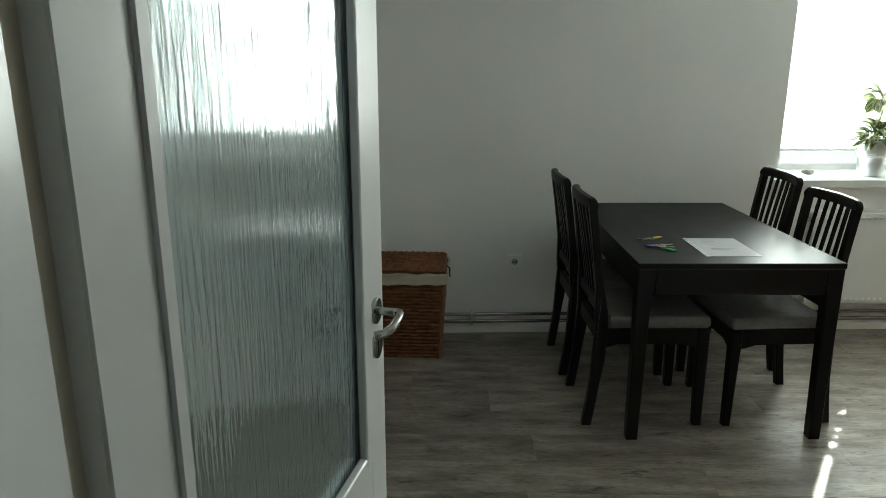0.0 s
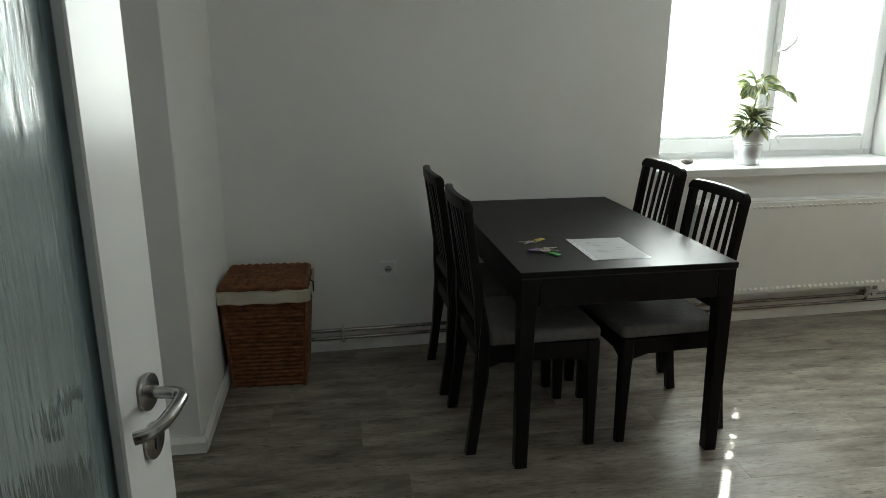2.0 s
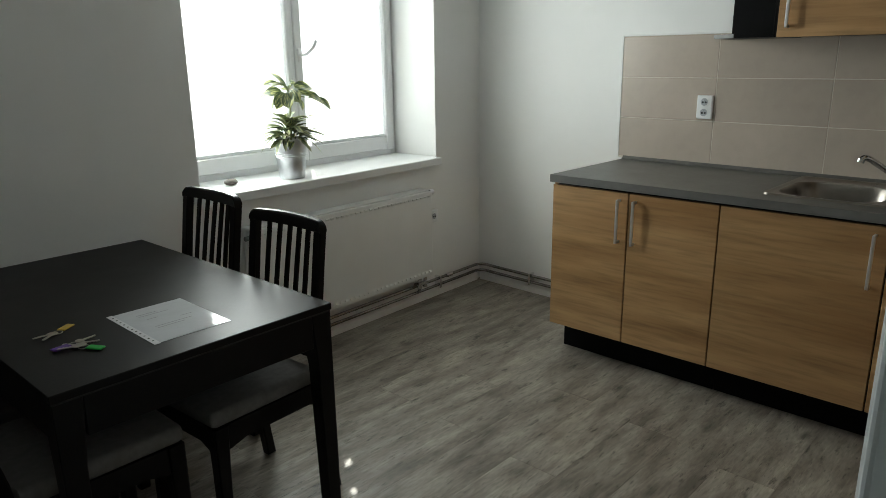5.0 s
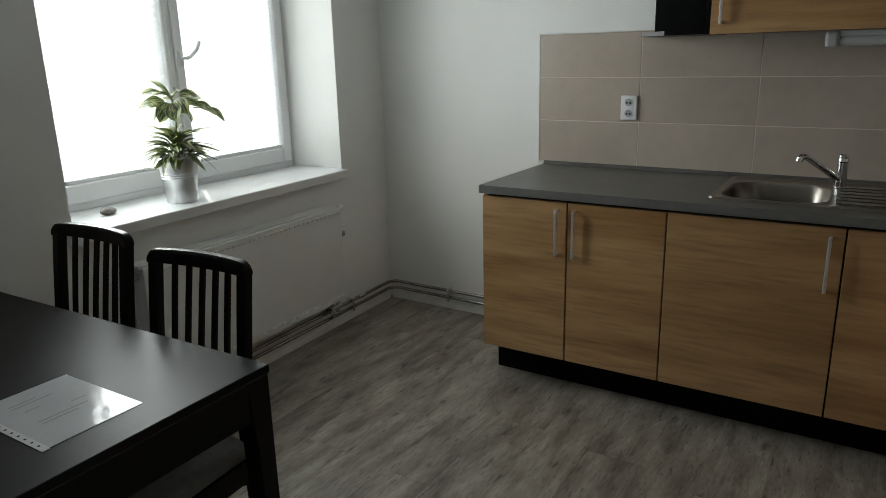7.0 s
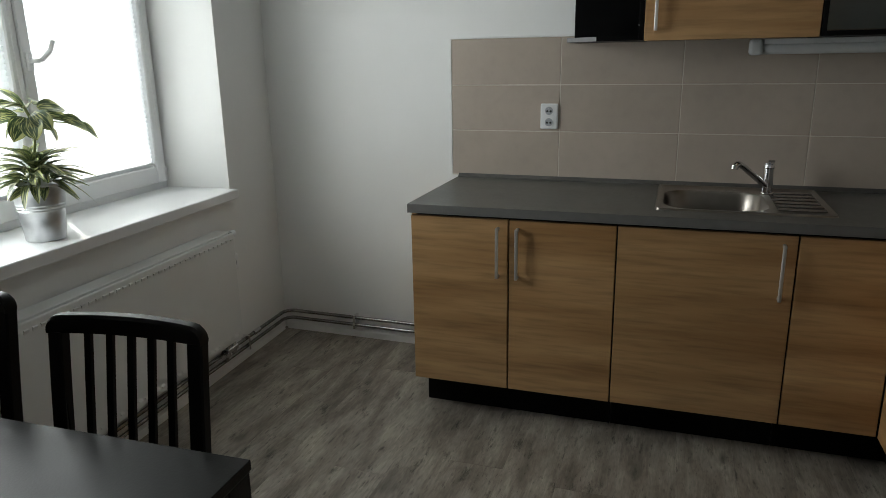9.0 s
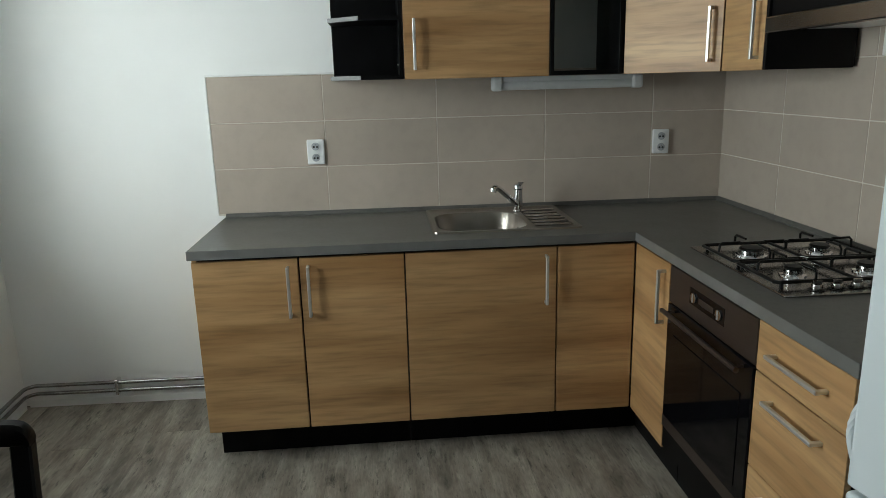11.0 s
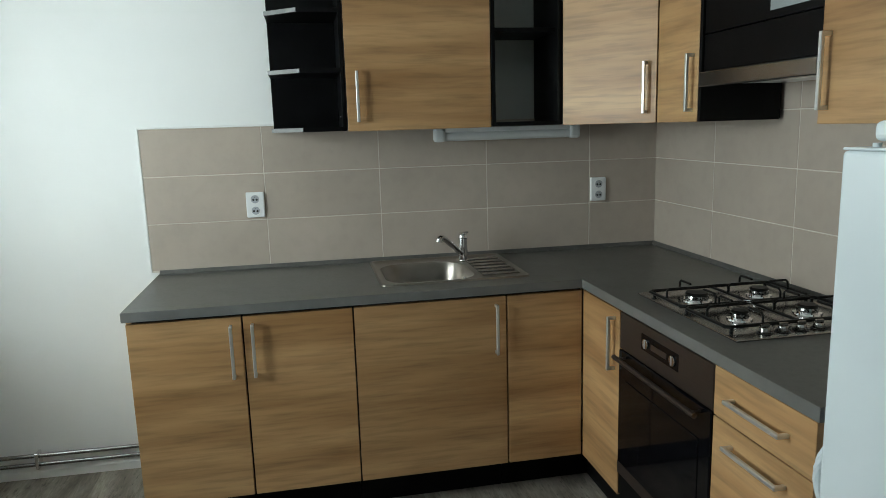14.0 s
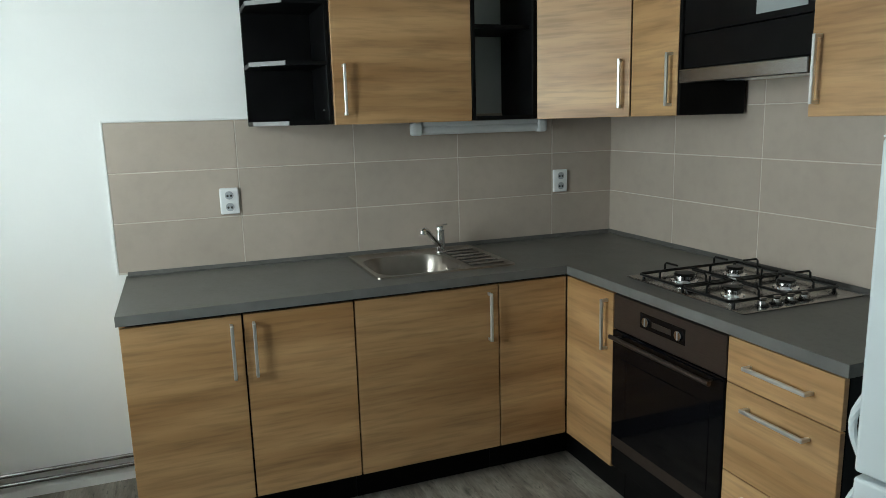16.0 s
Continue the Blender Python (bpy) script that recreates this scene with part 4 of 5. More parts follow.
def potted_plant():
    p = thing("potted_plant", pose(2.452, 4.095, SILL_Z) @ Matrix.Scale(1.07, 4), "variegated green house plant in a galvanised metal pot on the sill", "plant")
    prof = [(0, 0.002), (0.058, 0.0), (0.060, 0.004), (0.0655, 0.05), (0.069, 0.078), (0.0715, 0.081), (0.070, 0.085), (0.0725, 0.089), (0.071, 0.093), (0.0735, 0.097),
            (0.0725, 0.101), (0.0785, 0.143), (0.0815, 0.146), (0.0815, 0.150), (0.078, 0.151), (0.0765, 0.147), (0.072, 0.12), (0, 0.12)]
    part("pot", lathe([(r * 1.02, z * 1.25) for r, z in prof], 36), ZINC, p, "galvanised metal bucket pot", True)
    part("soil", lathe([(0, 0.162), (0.04, 0.161), (0.073, 0.157), (0.073, 0.1505), (0, 0.1505)], 20), SOIL, p)
    part("stem", tube([(0, 0, 0.15), (0.008, -0.004, 0.22), (0.0, -0.008, 0.28), (0.010, -0.010, 0.34), (0.004, -0.010, 0.40), (-0.02, -0.010, 0.45)], 0.0048, 7), STEM, p, "", True)
    rng = random.Random(7)
    small = [mesh_of("leaf", leaf_mesh(l, w, d, f), LEAF, True) for l, w, d, f in ((0.072, 0.015, 1.0, 0.45), (0.090, 0.013, 1.3, 0.5), (0.062, 0.017, 0.8, 0.4))]
    big = [mesh_of("leaf", leaf_mesh(l, w, d, 0.2), LEAF, True) for l, w, d in ((0.086, 0.034, 0.35), (0.098, 0.034, 0.40), (0.078, 0.033, 0.55))]
    # the low tuft of narrow striped leaves
    for i in range(84):
        a = 137.5 * i + rng.uniform(-15, 15)
        k = i / 84
        r = 0.010 + 0.050 * k
        piece("leaf", small[i % 3], p, pose(r * math.cos(radians(a)), r * math.sin(radians(a)), 0.172 + 0.085 * (1 - k) + rng.uniform(-0.012, 0.014), rng.uniform(-30, 30), -58 * (1 - k) - rng.uniform(8, 28), a))
    # the upper crown of broad drooping leaves: turn, reach, rise, kind, height, twist
    crown = ((-39, 0.025, 6, 1, 0.000, 30), (-46, 0.085, -14, 0, -0.008, -35), (-34, 0.128, -22, 0, -0.030, 25), (-70, 0.030, -24, 2, -0.012, -20), (-12, 0.035, 12, 1, 0.022, 40),
             (232, 0.028, -26, 0, -0.004, 15), (205, 0.030, -30, 2, 0.000, -30), (255, 0.025, -12, 2, 0.010, 30), (141, 0.030, 4, 1, 0.004, -40), (158, 0.040, -34, 2, -0.012, 20),
             (118, 0.028, 22, 0, 0.028, 30), (60, 0.030, 10, 1, 0.025, -25), (20, 0.040, 20, 2, 0.036, 20))
    for a, r, up, k, dz, twist in crown:
        piece("leaf", big[k], p, pose(r * math.cos(radians(a)), -0.010 + r * math.sin(radians(a)), 0.400 + dz, twist, -up, a))
        if r > 0.08:
            part("petiole", tube([(0.0, -0.010, 0.392), (0.6 * r * math.cos(radians(a)), -0.010 + 0.6 * r * math.sin(radians(a)), 0.408 + dz), (r * math.cos(radians(a)), -0.010 + r * math.sin(radians(a)), 0.401 + dz)], 0.0022, 6), STEM, p, "", True)
    for a, up, k in ((146, 62, 1), (165, 40, 0), (120, 48, 2)):
        piece("leaf", big[k] if k == 1 else small[k], p, pose(-0.012, -0.006, 0.425, 20, -up, a))
    return p


potted_plant()


def pebble():
    bm = bmesh.new()
    bmesh.ops.create_icosphere(bm, subdivisions=3, radius=1)
    for v in bm.verts:
        n = noise.noise(v.co * 1.3)
        v.co = Vector((v.co.x * 0.038, v.co.y * 0.024, v.co.z * 0.015)) * (1 + 0.16 * n)
    low = min(v.co.z for v in bm.verts)
    for v in bm.verts:
        v.co.z -= low
    ob = part("pebble", bm, STONE, None, "", True, pose(2.128, 4.145, SILL_Z - 0.001, 0, 0, 12))
    return tagged(ob, "small reddish-brown pebble on the white sill", "stone")


pebble()

# ---- kitchen ----
TOP_Z, TOP_T = 0.922, 0.036             # worktop surface and thickness
FRONT_E, FRONT_S = 3.203, 1.238         # cabinet fronts on the east and the south run
EDGE_E, EDGE_S = 3.187, 1.248           # worktop front edges
KICK = 0.150
UP_Z, UP_TOP = 1.540, 2.27
UP_E, UP_S = 3.53, 0.930


def bar_handle(parent, m, length, sub=False):
    """A square bar handle along local z, standing out along -y."""
    h = part("handle", box(-0.006, 0.006, -0.034, -0.022, -length / 2, length / 2, 0.002), ALU, parent, "satin aluminium bar handle", at=m)
    for s in (-1, 1):
        part("handle_post", box(-0.005, 0.005, -0.024, 0.0, s * length / 2 - (0.012 if s > 0 else 0), s * length / 2 + (0 if s > 0 else 0.012), 0.001), ALU, h)
    return h


def cabinet_door(parent, w, z0, z1, m, handle=None, handle_z=0.0, name="door"):
    """A front of width w in the local xz plane, its face at y = 0, with its left edge at x = 0."""
    d = part(name, box(0.0025, w - 0.0025, 0, 0.018, z0 + 0.0015, z1 - 0.0015, 0.0012), OAK, parent, at=m)
    if handle is not None:
        bar_handle(d, pose(handle, 0, handle_z), 0.205)
    return d


def east(y, x=FRONT_E):
    """Local x runs along -y of the room, local y into the cabinet (+x)."""
    return pose(x, y, 0, 0, 0, -90)


def south(x, y=FRONT_S):
    """Local x runs along -x of the room, local y into the cabinet (-y)."""
    return SOUTH @ pose(x, y, 0, 0, 0, 180)


def base_unit(m, w, label, fronts, depth=0.64, open_end=None, kick_back=0.115, kick=(0.001, 0.001), top=TOP_Z - TOP_T - 0.001):
    c = thing("base_cabinet", m, label, "cabinet", "base cabinets")
    part("body", box(0.001, w - 0.001, 0.020, depth, KICK, top, 0.001), BLACK_BOARD, c)
    if top < 0.8:      # room for the sink bowl behind a rail
        part("front_rail", box(0.001, w - 0.001, 0.020, 0.038, top, TOP_Z - TOP_T - 0.001, 0.001), BLACK_BOARD, c)
    part("plinth", box(kick[0], w - kick[1], kick_back, kick_back + 0.018, 0, KICK, 0.001), BLACK_BOARD, c, "black plinth board")
    for a, b, hx in fronts:
        cabinet_door(c, b - a, KICK + 0.004, TOP_Z - TOP_T - 0.011, pose(a, 0, 0), None if hx is None else hx - a, 0.742)
    if open_end is not None:
        part("end_panel", box(open_end, open_end + 0.018 if open_end < 0.1 else open_end, 0.0185, depth, KICK, TOP_Z - TOP_T - 0.001, 0.001), OAK, c, "oak-look end panel")
    return c


base_unit(east(2.978), 0.804, "oak-look base cabinet with two doors on a black plinth", ((-0.018, 0.390, 0.350), (0.392, 0.804, 0.428)), open_end=-0.018)
base_unit(east(2.173), 0.611, "oak-look sink base cabinet with one wide door", ((0.0, 0.611, 0.565),), top=0.76)
base_unit(east(1.561), 0.321, "narrow oak-look corner base cabinet", ((0.0, 0.321, None),), kick=(0.001, -0.075))
base_unit(south(3.2015), 0.343, "narrow oak-look base cabinet beside the oven", ((0.0, 0.343, 0.303),), kick_back=0.07, kick=(-0.116, 0.001))


def oven():
    o = thing("built_in_oven", south(2.857), "built-in black glass oven with a brown steel panel", "oven")
    w = 0.594
    zt = TOP_Z - TOP_T - 0.012
    part("body", box(0.002, w - 0.002, 0.022, 0.6, 0.17, zt, 0.001), BLACK_BOARD, o)
    pn = part("control_panel", box(0.002, w - 0.002, 0.0, 0.022, 0.738, zt, 0.002), DARK_STEEL, o, "brown steel control panel")
    part("display_strip", box(0.165, 0.405, -0.0015, 0.001, 0.785, 0.842, 0.001), OVEN_GLASS, pn, "black display strip")
    part("display", box(0.232, 0.335, -0.0025, -0.001, 0.802, 0.822, 0.0004), DARK_STEEL, pn)
    for x in (0.198, 0.372):
        k = part("knob", cyl((x, 0.0, 0.812), (x, -0.007, 0.812), 0.0175, 24, bevel=0.002), CHROME, pn, "chrome knob", True)
        part("knob_grip", box(x - 0.0025, x + 0.0025, -0.0095, -0.006, 0.797, 0.827, 0.001), ALU, k)
    dr = part("oven_door", box(0.002, w - 0.002, -0.004, 0.018, 0.255, 0.734, 0.003), OVEN_GLASS, o, "black glass oven door")
    part("door_glass", box(0.06, w - 0.06, -0.0065, -0.0035, 0.33, 0.63, 0.0008), OVEN_GLASS, dr)
    part("door_trim", box(0.002, w - 0.002, -0.0055, 0.0, 0.255, 0.300, 0.001), DARK_STEEL, dr, "brown steel bottom trim")
    hd = part("oven_handle", tube([(0.03, -0.038, 0.716), (w - 0.03, -0.038, 0.716)], 0.0088, 14), DARK_STEEL, dr, "round brown steel handle", True)
    for x in (0.055, w - 0.055):
        part("handle_post", cyl((x, -0.002, 0.716), (x, -0.036, 0.716), 0.005, 10), DARK_STEEL, hd)
    part("lower_trim", box(0.002, w - 0.002, 0.0, 0.018, 0.168, 0.250, 0.002), BLACK_BOARD, o)
    part("plinth", box(0.001, w - 0.001, 0.070, 0.088, 0, KICK, 0.001), BLACK_BOARD, o, "black plinth board")
    return o


oven()


def drawers():
    d = thing("drawer_cabinet", south(2.261), "oak-look drawer cabinet with three drawers", "cabinet", "base cabinets")
    w = 0.400
    part("body", box(0.001, w - 0.001, 0.020, 0.66, KICK, TOP_Z - TOP_T - 0.001, 0.001), BLACK_BOARD, d)
    part("plinth", box(0.001, w - 0.001, 0.070, 0.088, 0, KICK, 0.001), BLACK_BOARD, d, "black plinth board")
    for z0, z1 in ((0.734, TOP_Z - TOP_T - 0.009), (0.444, 0.730), (KICK + 0.004, 0.440)):
        f = part("drawer_front", box(0.0015, w - 0.0015, 0, 0.018, z0, z1, 0.0012), OAK, d)
        hz = 0.806 if z1 > 0.75 else z1 - 0.056
        bar_handle(f, pose(0.200, 0, hz, 0, 90, 0), 0.225)
    return d


drawers()


def worktop():
    w = thing("worktop", pose(0, 0, 0), "dark grey L-shaped laminate worktop with an upstand", "worktop")
    z0, z1 = TOP_Z - TOP_T, TOP_Z
    sx0, sx1, sy0, sy1 = 3.325, 3.745, 1.625, 2.035      # cut-out for the sink bowl
    xb, yc = WALL_E + 0.024, EDGE_S - 0.012
    bm = box(EDGE_E, sx0, yc, 3.002, z0, z1, 0.0)
    box(sx1, xb, yc, 3.002, z0, z1, 0.0, bm)
    box(sx0, sx1, yc, sy0, z0, z1, 0.0, bm)
    box(sx0, sx1, sy1, 3.002, z0, z1, 0.0, bm)
    bmesh.ops.remove_doubles(bm, verts=bm.verts, dist=0.0002)
    part("worktop_board", bm, WORKTOP, w)
    leg = bmesh.new()
    p = [SOUTH @ Vector(v) for v in ((1.845, WALL_S + 0.001, 0), (1.845, EDGE_S, 0), (EDGE_E + 0.001, EDGE_S, 0), (3.86, WALL_S + 0.001, 0))]
    outline = [(p[0].x, p[0].y), (p[1].x, p[1].y), (EDGE_E + 0.0002, p[2].y), (EDGE_E + 0.0002, yc - 0.0003), (xb, yc - 0.0003), (xb, p[3].y)]
    lo = [leg.verts.new((x, y, z0)) for x, y in outline]
    hi = [leg.verts.new((x, y, z1)) for x, y in outline]
    leg.faces.new(lo[::-1])
    leg.faces.new(hi)
    for k in range(6):
        leg.faces.new((lo[k], lo[(k + 1) % 6], hi[(k + 1) % 6], hi[k]))
    bmesh.ops.recalc_face_normals(leg, faces=leg.faces)
    part("worktop_board", leg, WORKTOP, w)
    # lighter grey than the board: the front edge highlight is put into the colour
    band = box(EDGE_E - 0.0016, EDGE_E - 0.0002, EDGE_S - 0.001, 3.003, z0, z1 - 0.0004, 0.0006)
    part("edge_band", band, EDGE_GREY, w, "edge band in a lighter grey that carries its highlight")
    band = box(1.845, EDGE_E - 0.002, EDGE_S + 0.0002, EDGE_S + 0.0016, z0, z1 - 0.0004, 0.0006)
    part("edge_band", band, EDGE_GREY, w, "edge band in a lighter grey that carries its highlight")
    up = [(0, 0), (0.020, 0), (0.020, 0.006), (0.006, 0.018), (0, 0.018)]
    part("upstand", sweep([(WALL_E - 0.011 - a, z1 + z) for a, z in up], 0.585, 2.995), WORKTOP, w, "grey upstand strip", at=EAST)
    part("upstand", sweep([(WALL_S + 0.011 + a, z1 + z) for a, z in up], 1.850, 3.845, axis="x"), WORKTOP, w, "grey upstand strip", at=SOUTH)
    return w


worktop()


def sink():
    s = thing("sink", pose(0, 0, TOP_Z), "stainless steel inset sink with a ribbed drainer", "sink")
    x0, x1, y0, y1 = 3.300, 3.828, 1.427, 2.050
    bx0, bx1, by0, by1 = 3.333, 3.730, 1.640, 2.022
    rim = bmesh.new()

    def ring(x0, x1, y0, y1, r, z, n=6):
        vs = []
        for cx, cy, a0 in ((x1 - r, y1 - r, 0), (x0 + r, y1 - r, 90), (x0 + r, y0 + r, 180), (x1 - r, y0 + r, 270)):
            for k in range(n + 1):
                a = radians(a0 + 90 * k / n)
                vs.append(rim.verts.new((cx + r * math.cos(a), cy + r * math.sin(a), z)))
        return vs

    rings = [ring(x0, x1, y0, y1, 0.025, 0.0005), ring(x0 + 0.003, x1 - 0.003, y0 + 0.003, y1 - 0.003, 0.022, 0.008), ring(x0 + 0.008, x1 - 0.008, y0 + 0.008, y1 - 0.008, 0.020, 0.008), ring(x0 + 0.014, x1 - 0.014, y0 + 0.014, y1 - 0.014, 0.018, 0.0035)]
    bowl = [ring(bx0, bx1, by0, by1, 0.105, 0.0035), ring(bx0 + 0.005, bx1 - 0.005, by0 + 0.005, by1 - 0.005, 0.102, -0.004), ring(bx0 + 0.012, bx1 - 0.012, by0 + 0.012, by1 - 0.012, 0.098, -0.070),
            ring(bx0 + 0.024, bx1 - 0.024, by0 + 0.024, by1 - 0.024, 0.090, -0.112), ring(bx0 + 0.045, bx1 - 0.045, by0 + 0.045, by1 - 0.045, 0.075, -0.133), ring(bx0 + 0.085, bx1 - 0.085, by0 + 0.085, by1 - 0.085, 0.05, -0.142)]
    seq = rings + bowl
    n = len(rings[0])
    for a, b in zip(seq, seq[1:]):
        for k in range(n):
            rim.faces.new((a[k], a[(k + 1) % n], b[(k + 1) % n], b[k]))
    rim.faces.new(bowl[-1])
    bmesh.ops.recalc_face_normals(rim, faces=rim.faces)
    part("basin", rim, SINK_STEEL, s, "", True)
    rib = mesh_of("drainer_rib", box(-0.016, 0.016, -0.082, 0.082, 0.0030, 0.0095, 0.004, segments=2), STEEL, True)
    # flat dark strips carry the shade and dark reflection of pressed grooves
    groove = mesh_of("drainer_groove", box(-0.013, 0.013, -0.080, 0.080, 0.0030, 0.0040, 0.0), DARK_STEEL)
    for i in range(6):
        piece("drainer_rib", rib, s, pose(3.385 + 0.068 * i, 1.535, 0))
        if i:
            piece("drainer_groove", groove, s, pose(3.351 + 0.068 * i, 1.535, 0))
    part("drain", lathe([(0, -0.1415), (0.012, -0.1400), (0.036, -0.1375), (0.040, -0.1418)], 24, None, (3.53, 1.830, 0)), CHROME, s, "", True)
    part("overflow", cyl((3.53, 1.654, -0.045), (3.53, 1.662, -0.045), 0.014, 16), CHROME, s, "", True)
    part("tap_hole_plug", cyl((3.78, 1.74, 0.003), (3.78, 1.74, 0.0065), 0.010, 14), CHROME, s)
    return s


sink()


def tap():
    t = thing("mixer_tap", pose(3.712, 1.622, TOP_Z + 0.004), "chrome single-lever mixer tap at the sink", "tap")
    part("base", cyl((0, 0, 0), (0, 0, 0.008), 0.027, 24, bevel=0.002), CHROME, t, "", True)
    part("body", cyl((0, 0, 0.006), (0, 0, 0.105), 0.0215, 24, 0.020), CHROME, t, "", True)
    part("cap", cyl((0, 0, 0.105), (0.002, 0, 0.128), 0.0235, 24, 0.019, bevel=0.003), CHROME, t, "", True)
    lv = sweep([(0.012, 0.121), (-0.02, 0.127), (-0.065, 0.140), (-0.066, 0.147), (-0.02, 0.136), (0.014, 0.134)], -0.012, 0.012)
    part("lever", lv, CHROME, t)
    sp = [(-0.008, 0.008, 0.034), (-0.035, 0.031, 0.055), (-0.085, 0.075, 0.096), (-0.128, 0.112, 0.130), (-0.146, 0.128, 0.140), (-0.156, 0.137, 0.139), (-0.162, 0.142, 0.132)]
    part("spout", tube(sp, 0.0125, 12), CHROME, t, "", True)
    part("aerator", cyl((-0.161, 0.141, 0.135), (-0.164, 0.144, 0.121), 0.0145, 14), CHROME, t, "", True)
    return t


tap()


def gas_hob():
    g = thing("gas_hob", SOUTH @ pose(2.592, 0.905, TOP_Z), "stainless steel four-burner gas hob with black pan supports", "hob")
    part("plate", box(-0.302, 0.302, -0.270, 0.250, 0.0, 0.006, 0.004, segments=2), STEEL, g, "brushed steel hob plate")
    xs, ys = (0.135, -0.110), (0.112, -0.128)
    sizes = {(0, 0): 0.034, (0, 1): 0.027, (1, 0): 0.022, (1, 1): 0.027}
    for (i, j), r in sizes.items():
        x, y = xs[i], ys[j]
        b = part("burner", lathe([(0, 0.006), (r + 0.018, 0.006), (r + 0.016, 0.011), (r + 0.005, 0.013), (r + 0.005, 0.027), (r, 0.029), (0, 0.029)], 26, None, (x, y, 0)), CHROME, g, "bright steel burner ring", True)
        part("burner_cap", lathe([(r + 0.004, 0.0285), (r + 0.006, 0.032), (r + 0.001, 0.037), (0, 0.038)], 26, None, (x, y, 0)), IRON, b, "black burner cap", True)
    # two long pan supports, one for each pair of burners from front to back
    for x in xs:
        y0, y1, d = -0.250, 0.232, 0.114
        ring = [(x - d + 0.012, y0, 0.022), (x - d, y0 + 0.012, 0.022), (x - d, y1 - 0.012, 0.022), (x - d + 0.012, y1, 0.022), (x + d - 0.012, y1, 0.022), (x + d, y1 - 0.012, 0.022), (x + d, y0 + 0.012, 0.022), (x + d - 0.012, y0, 0.022)]
        grate = part("pan_support", tube(ring, 0.0058, 6, closed=True), IRON, g, "black enamelled pan support", True)
        part("cross_bar", tube([(x - d, -0.008, 0.022), (x + d, -0.008, 0.022)], 0.0055, 6), IRON, grate)
        for cy in ys:
            for dx, dy in ((1, 0), (-1, 0), (0, 1), (0, -1)):
                far = d if dx else min(abs(y1 - cy), 0.114) if dy > 0 and cy > 0 else min(abs(cy - y0), 0.114) if dy < 0 and cy < 0 else abs(cy + 0.008)
                ex, ey = x + dx * far, cy + dy * far
                ix, iy = x + dx * 0.042, cy + dy * 0.042
                part("finger", tube([(ex, ey, 0.020), (ex - dx * 0.002, ey - dy * 0.002, 0.048), (ex - dx * 0.010, ey - dy * 0.010, 0.055), (ix, iy, 0.055)], 0.0042, 6), IRON, grate, "", True)
        for fx in (x - d + 0.005, x + d - 0.005):
            for fy in (y0 + 0.02, y1 - 0.02):
                part("support_foot", cyl((fx, fy, 0.005), (fx, fy, 0.02), 0.006, 8), IRON, grate)
    for i in range(4):
        x, y = -0.258, 0.130 - 0.060 * i
        k = part("knob", cyl((x, y, 0.006), (x, y, 0.024), 0.0165, 22, 0.0145, bevel=0.002), STEEL, g, "steel hob knob with a raised grip", True)
        part("knob_grip", box(x - 0.004, x + 0.004, y - 0.014, y + 0.014, 0.023, 0.034, 0.002), STEEL, k)
        part("knob_ring", lathe([(0.0215, 0.006), (0.022, 0.008), (0.0175, 0.008)], 22, None, (x, y, 0)), IRON, k, "", True)
    part("igniter", tube([(-0.02, 0.01, 0.028), (-0.01, 0.02, 0.03), (0.01, 0.02, 0.03), (0.02, 0.01, 0.028), (0.0, -0.005, 0.028)], 0.0018, 5), CHROME, g, "", True)
    return g


gas_hob()


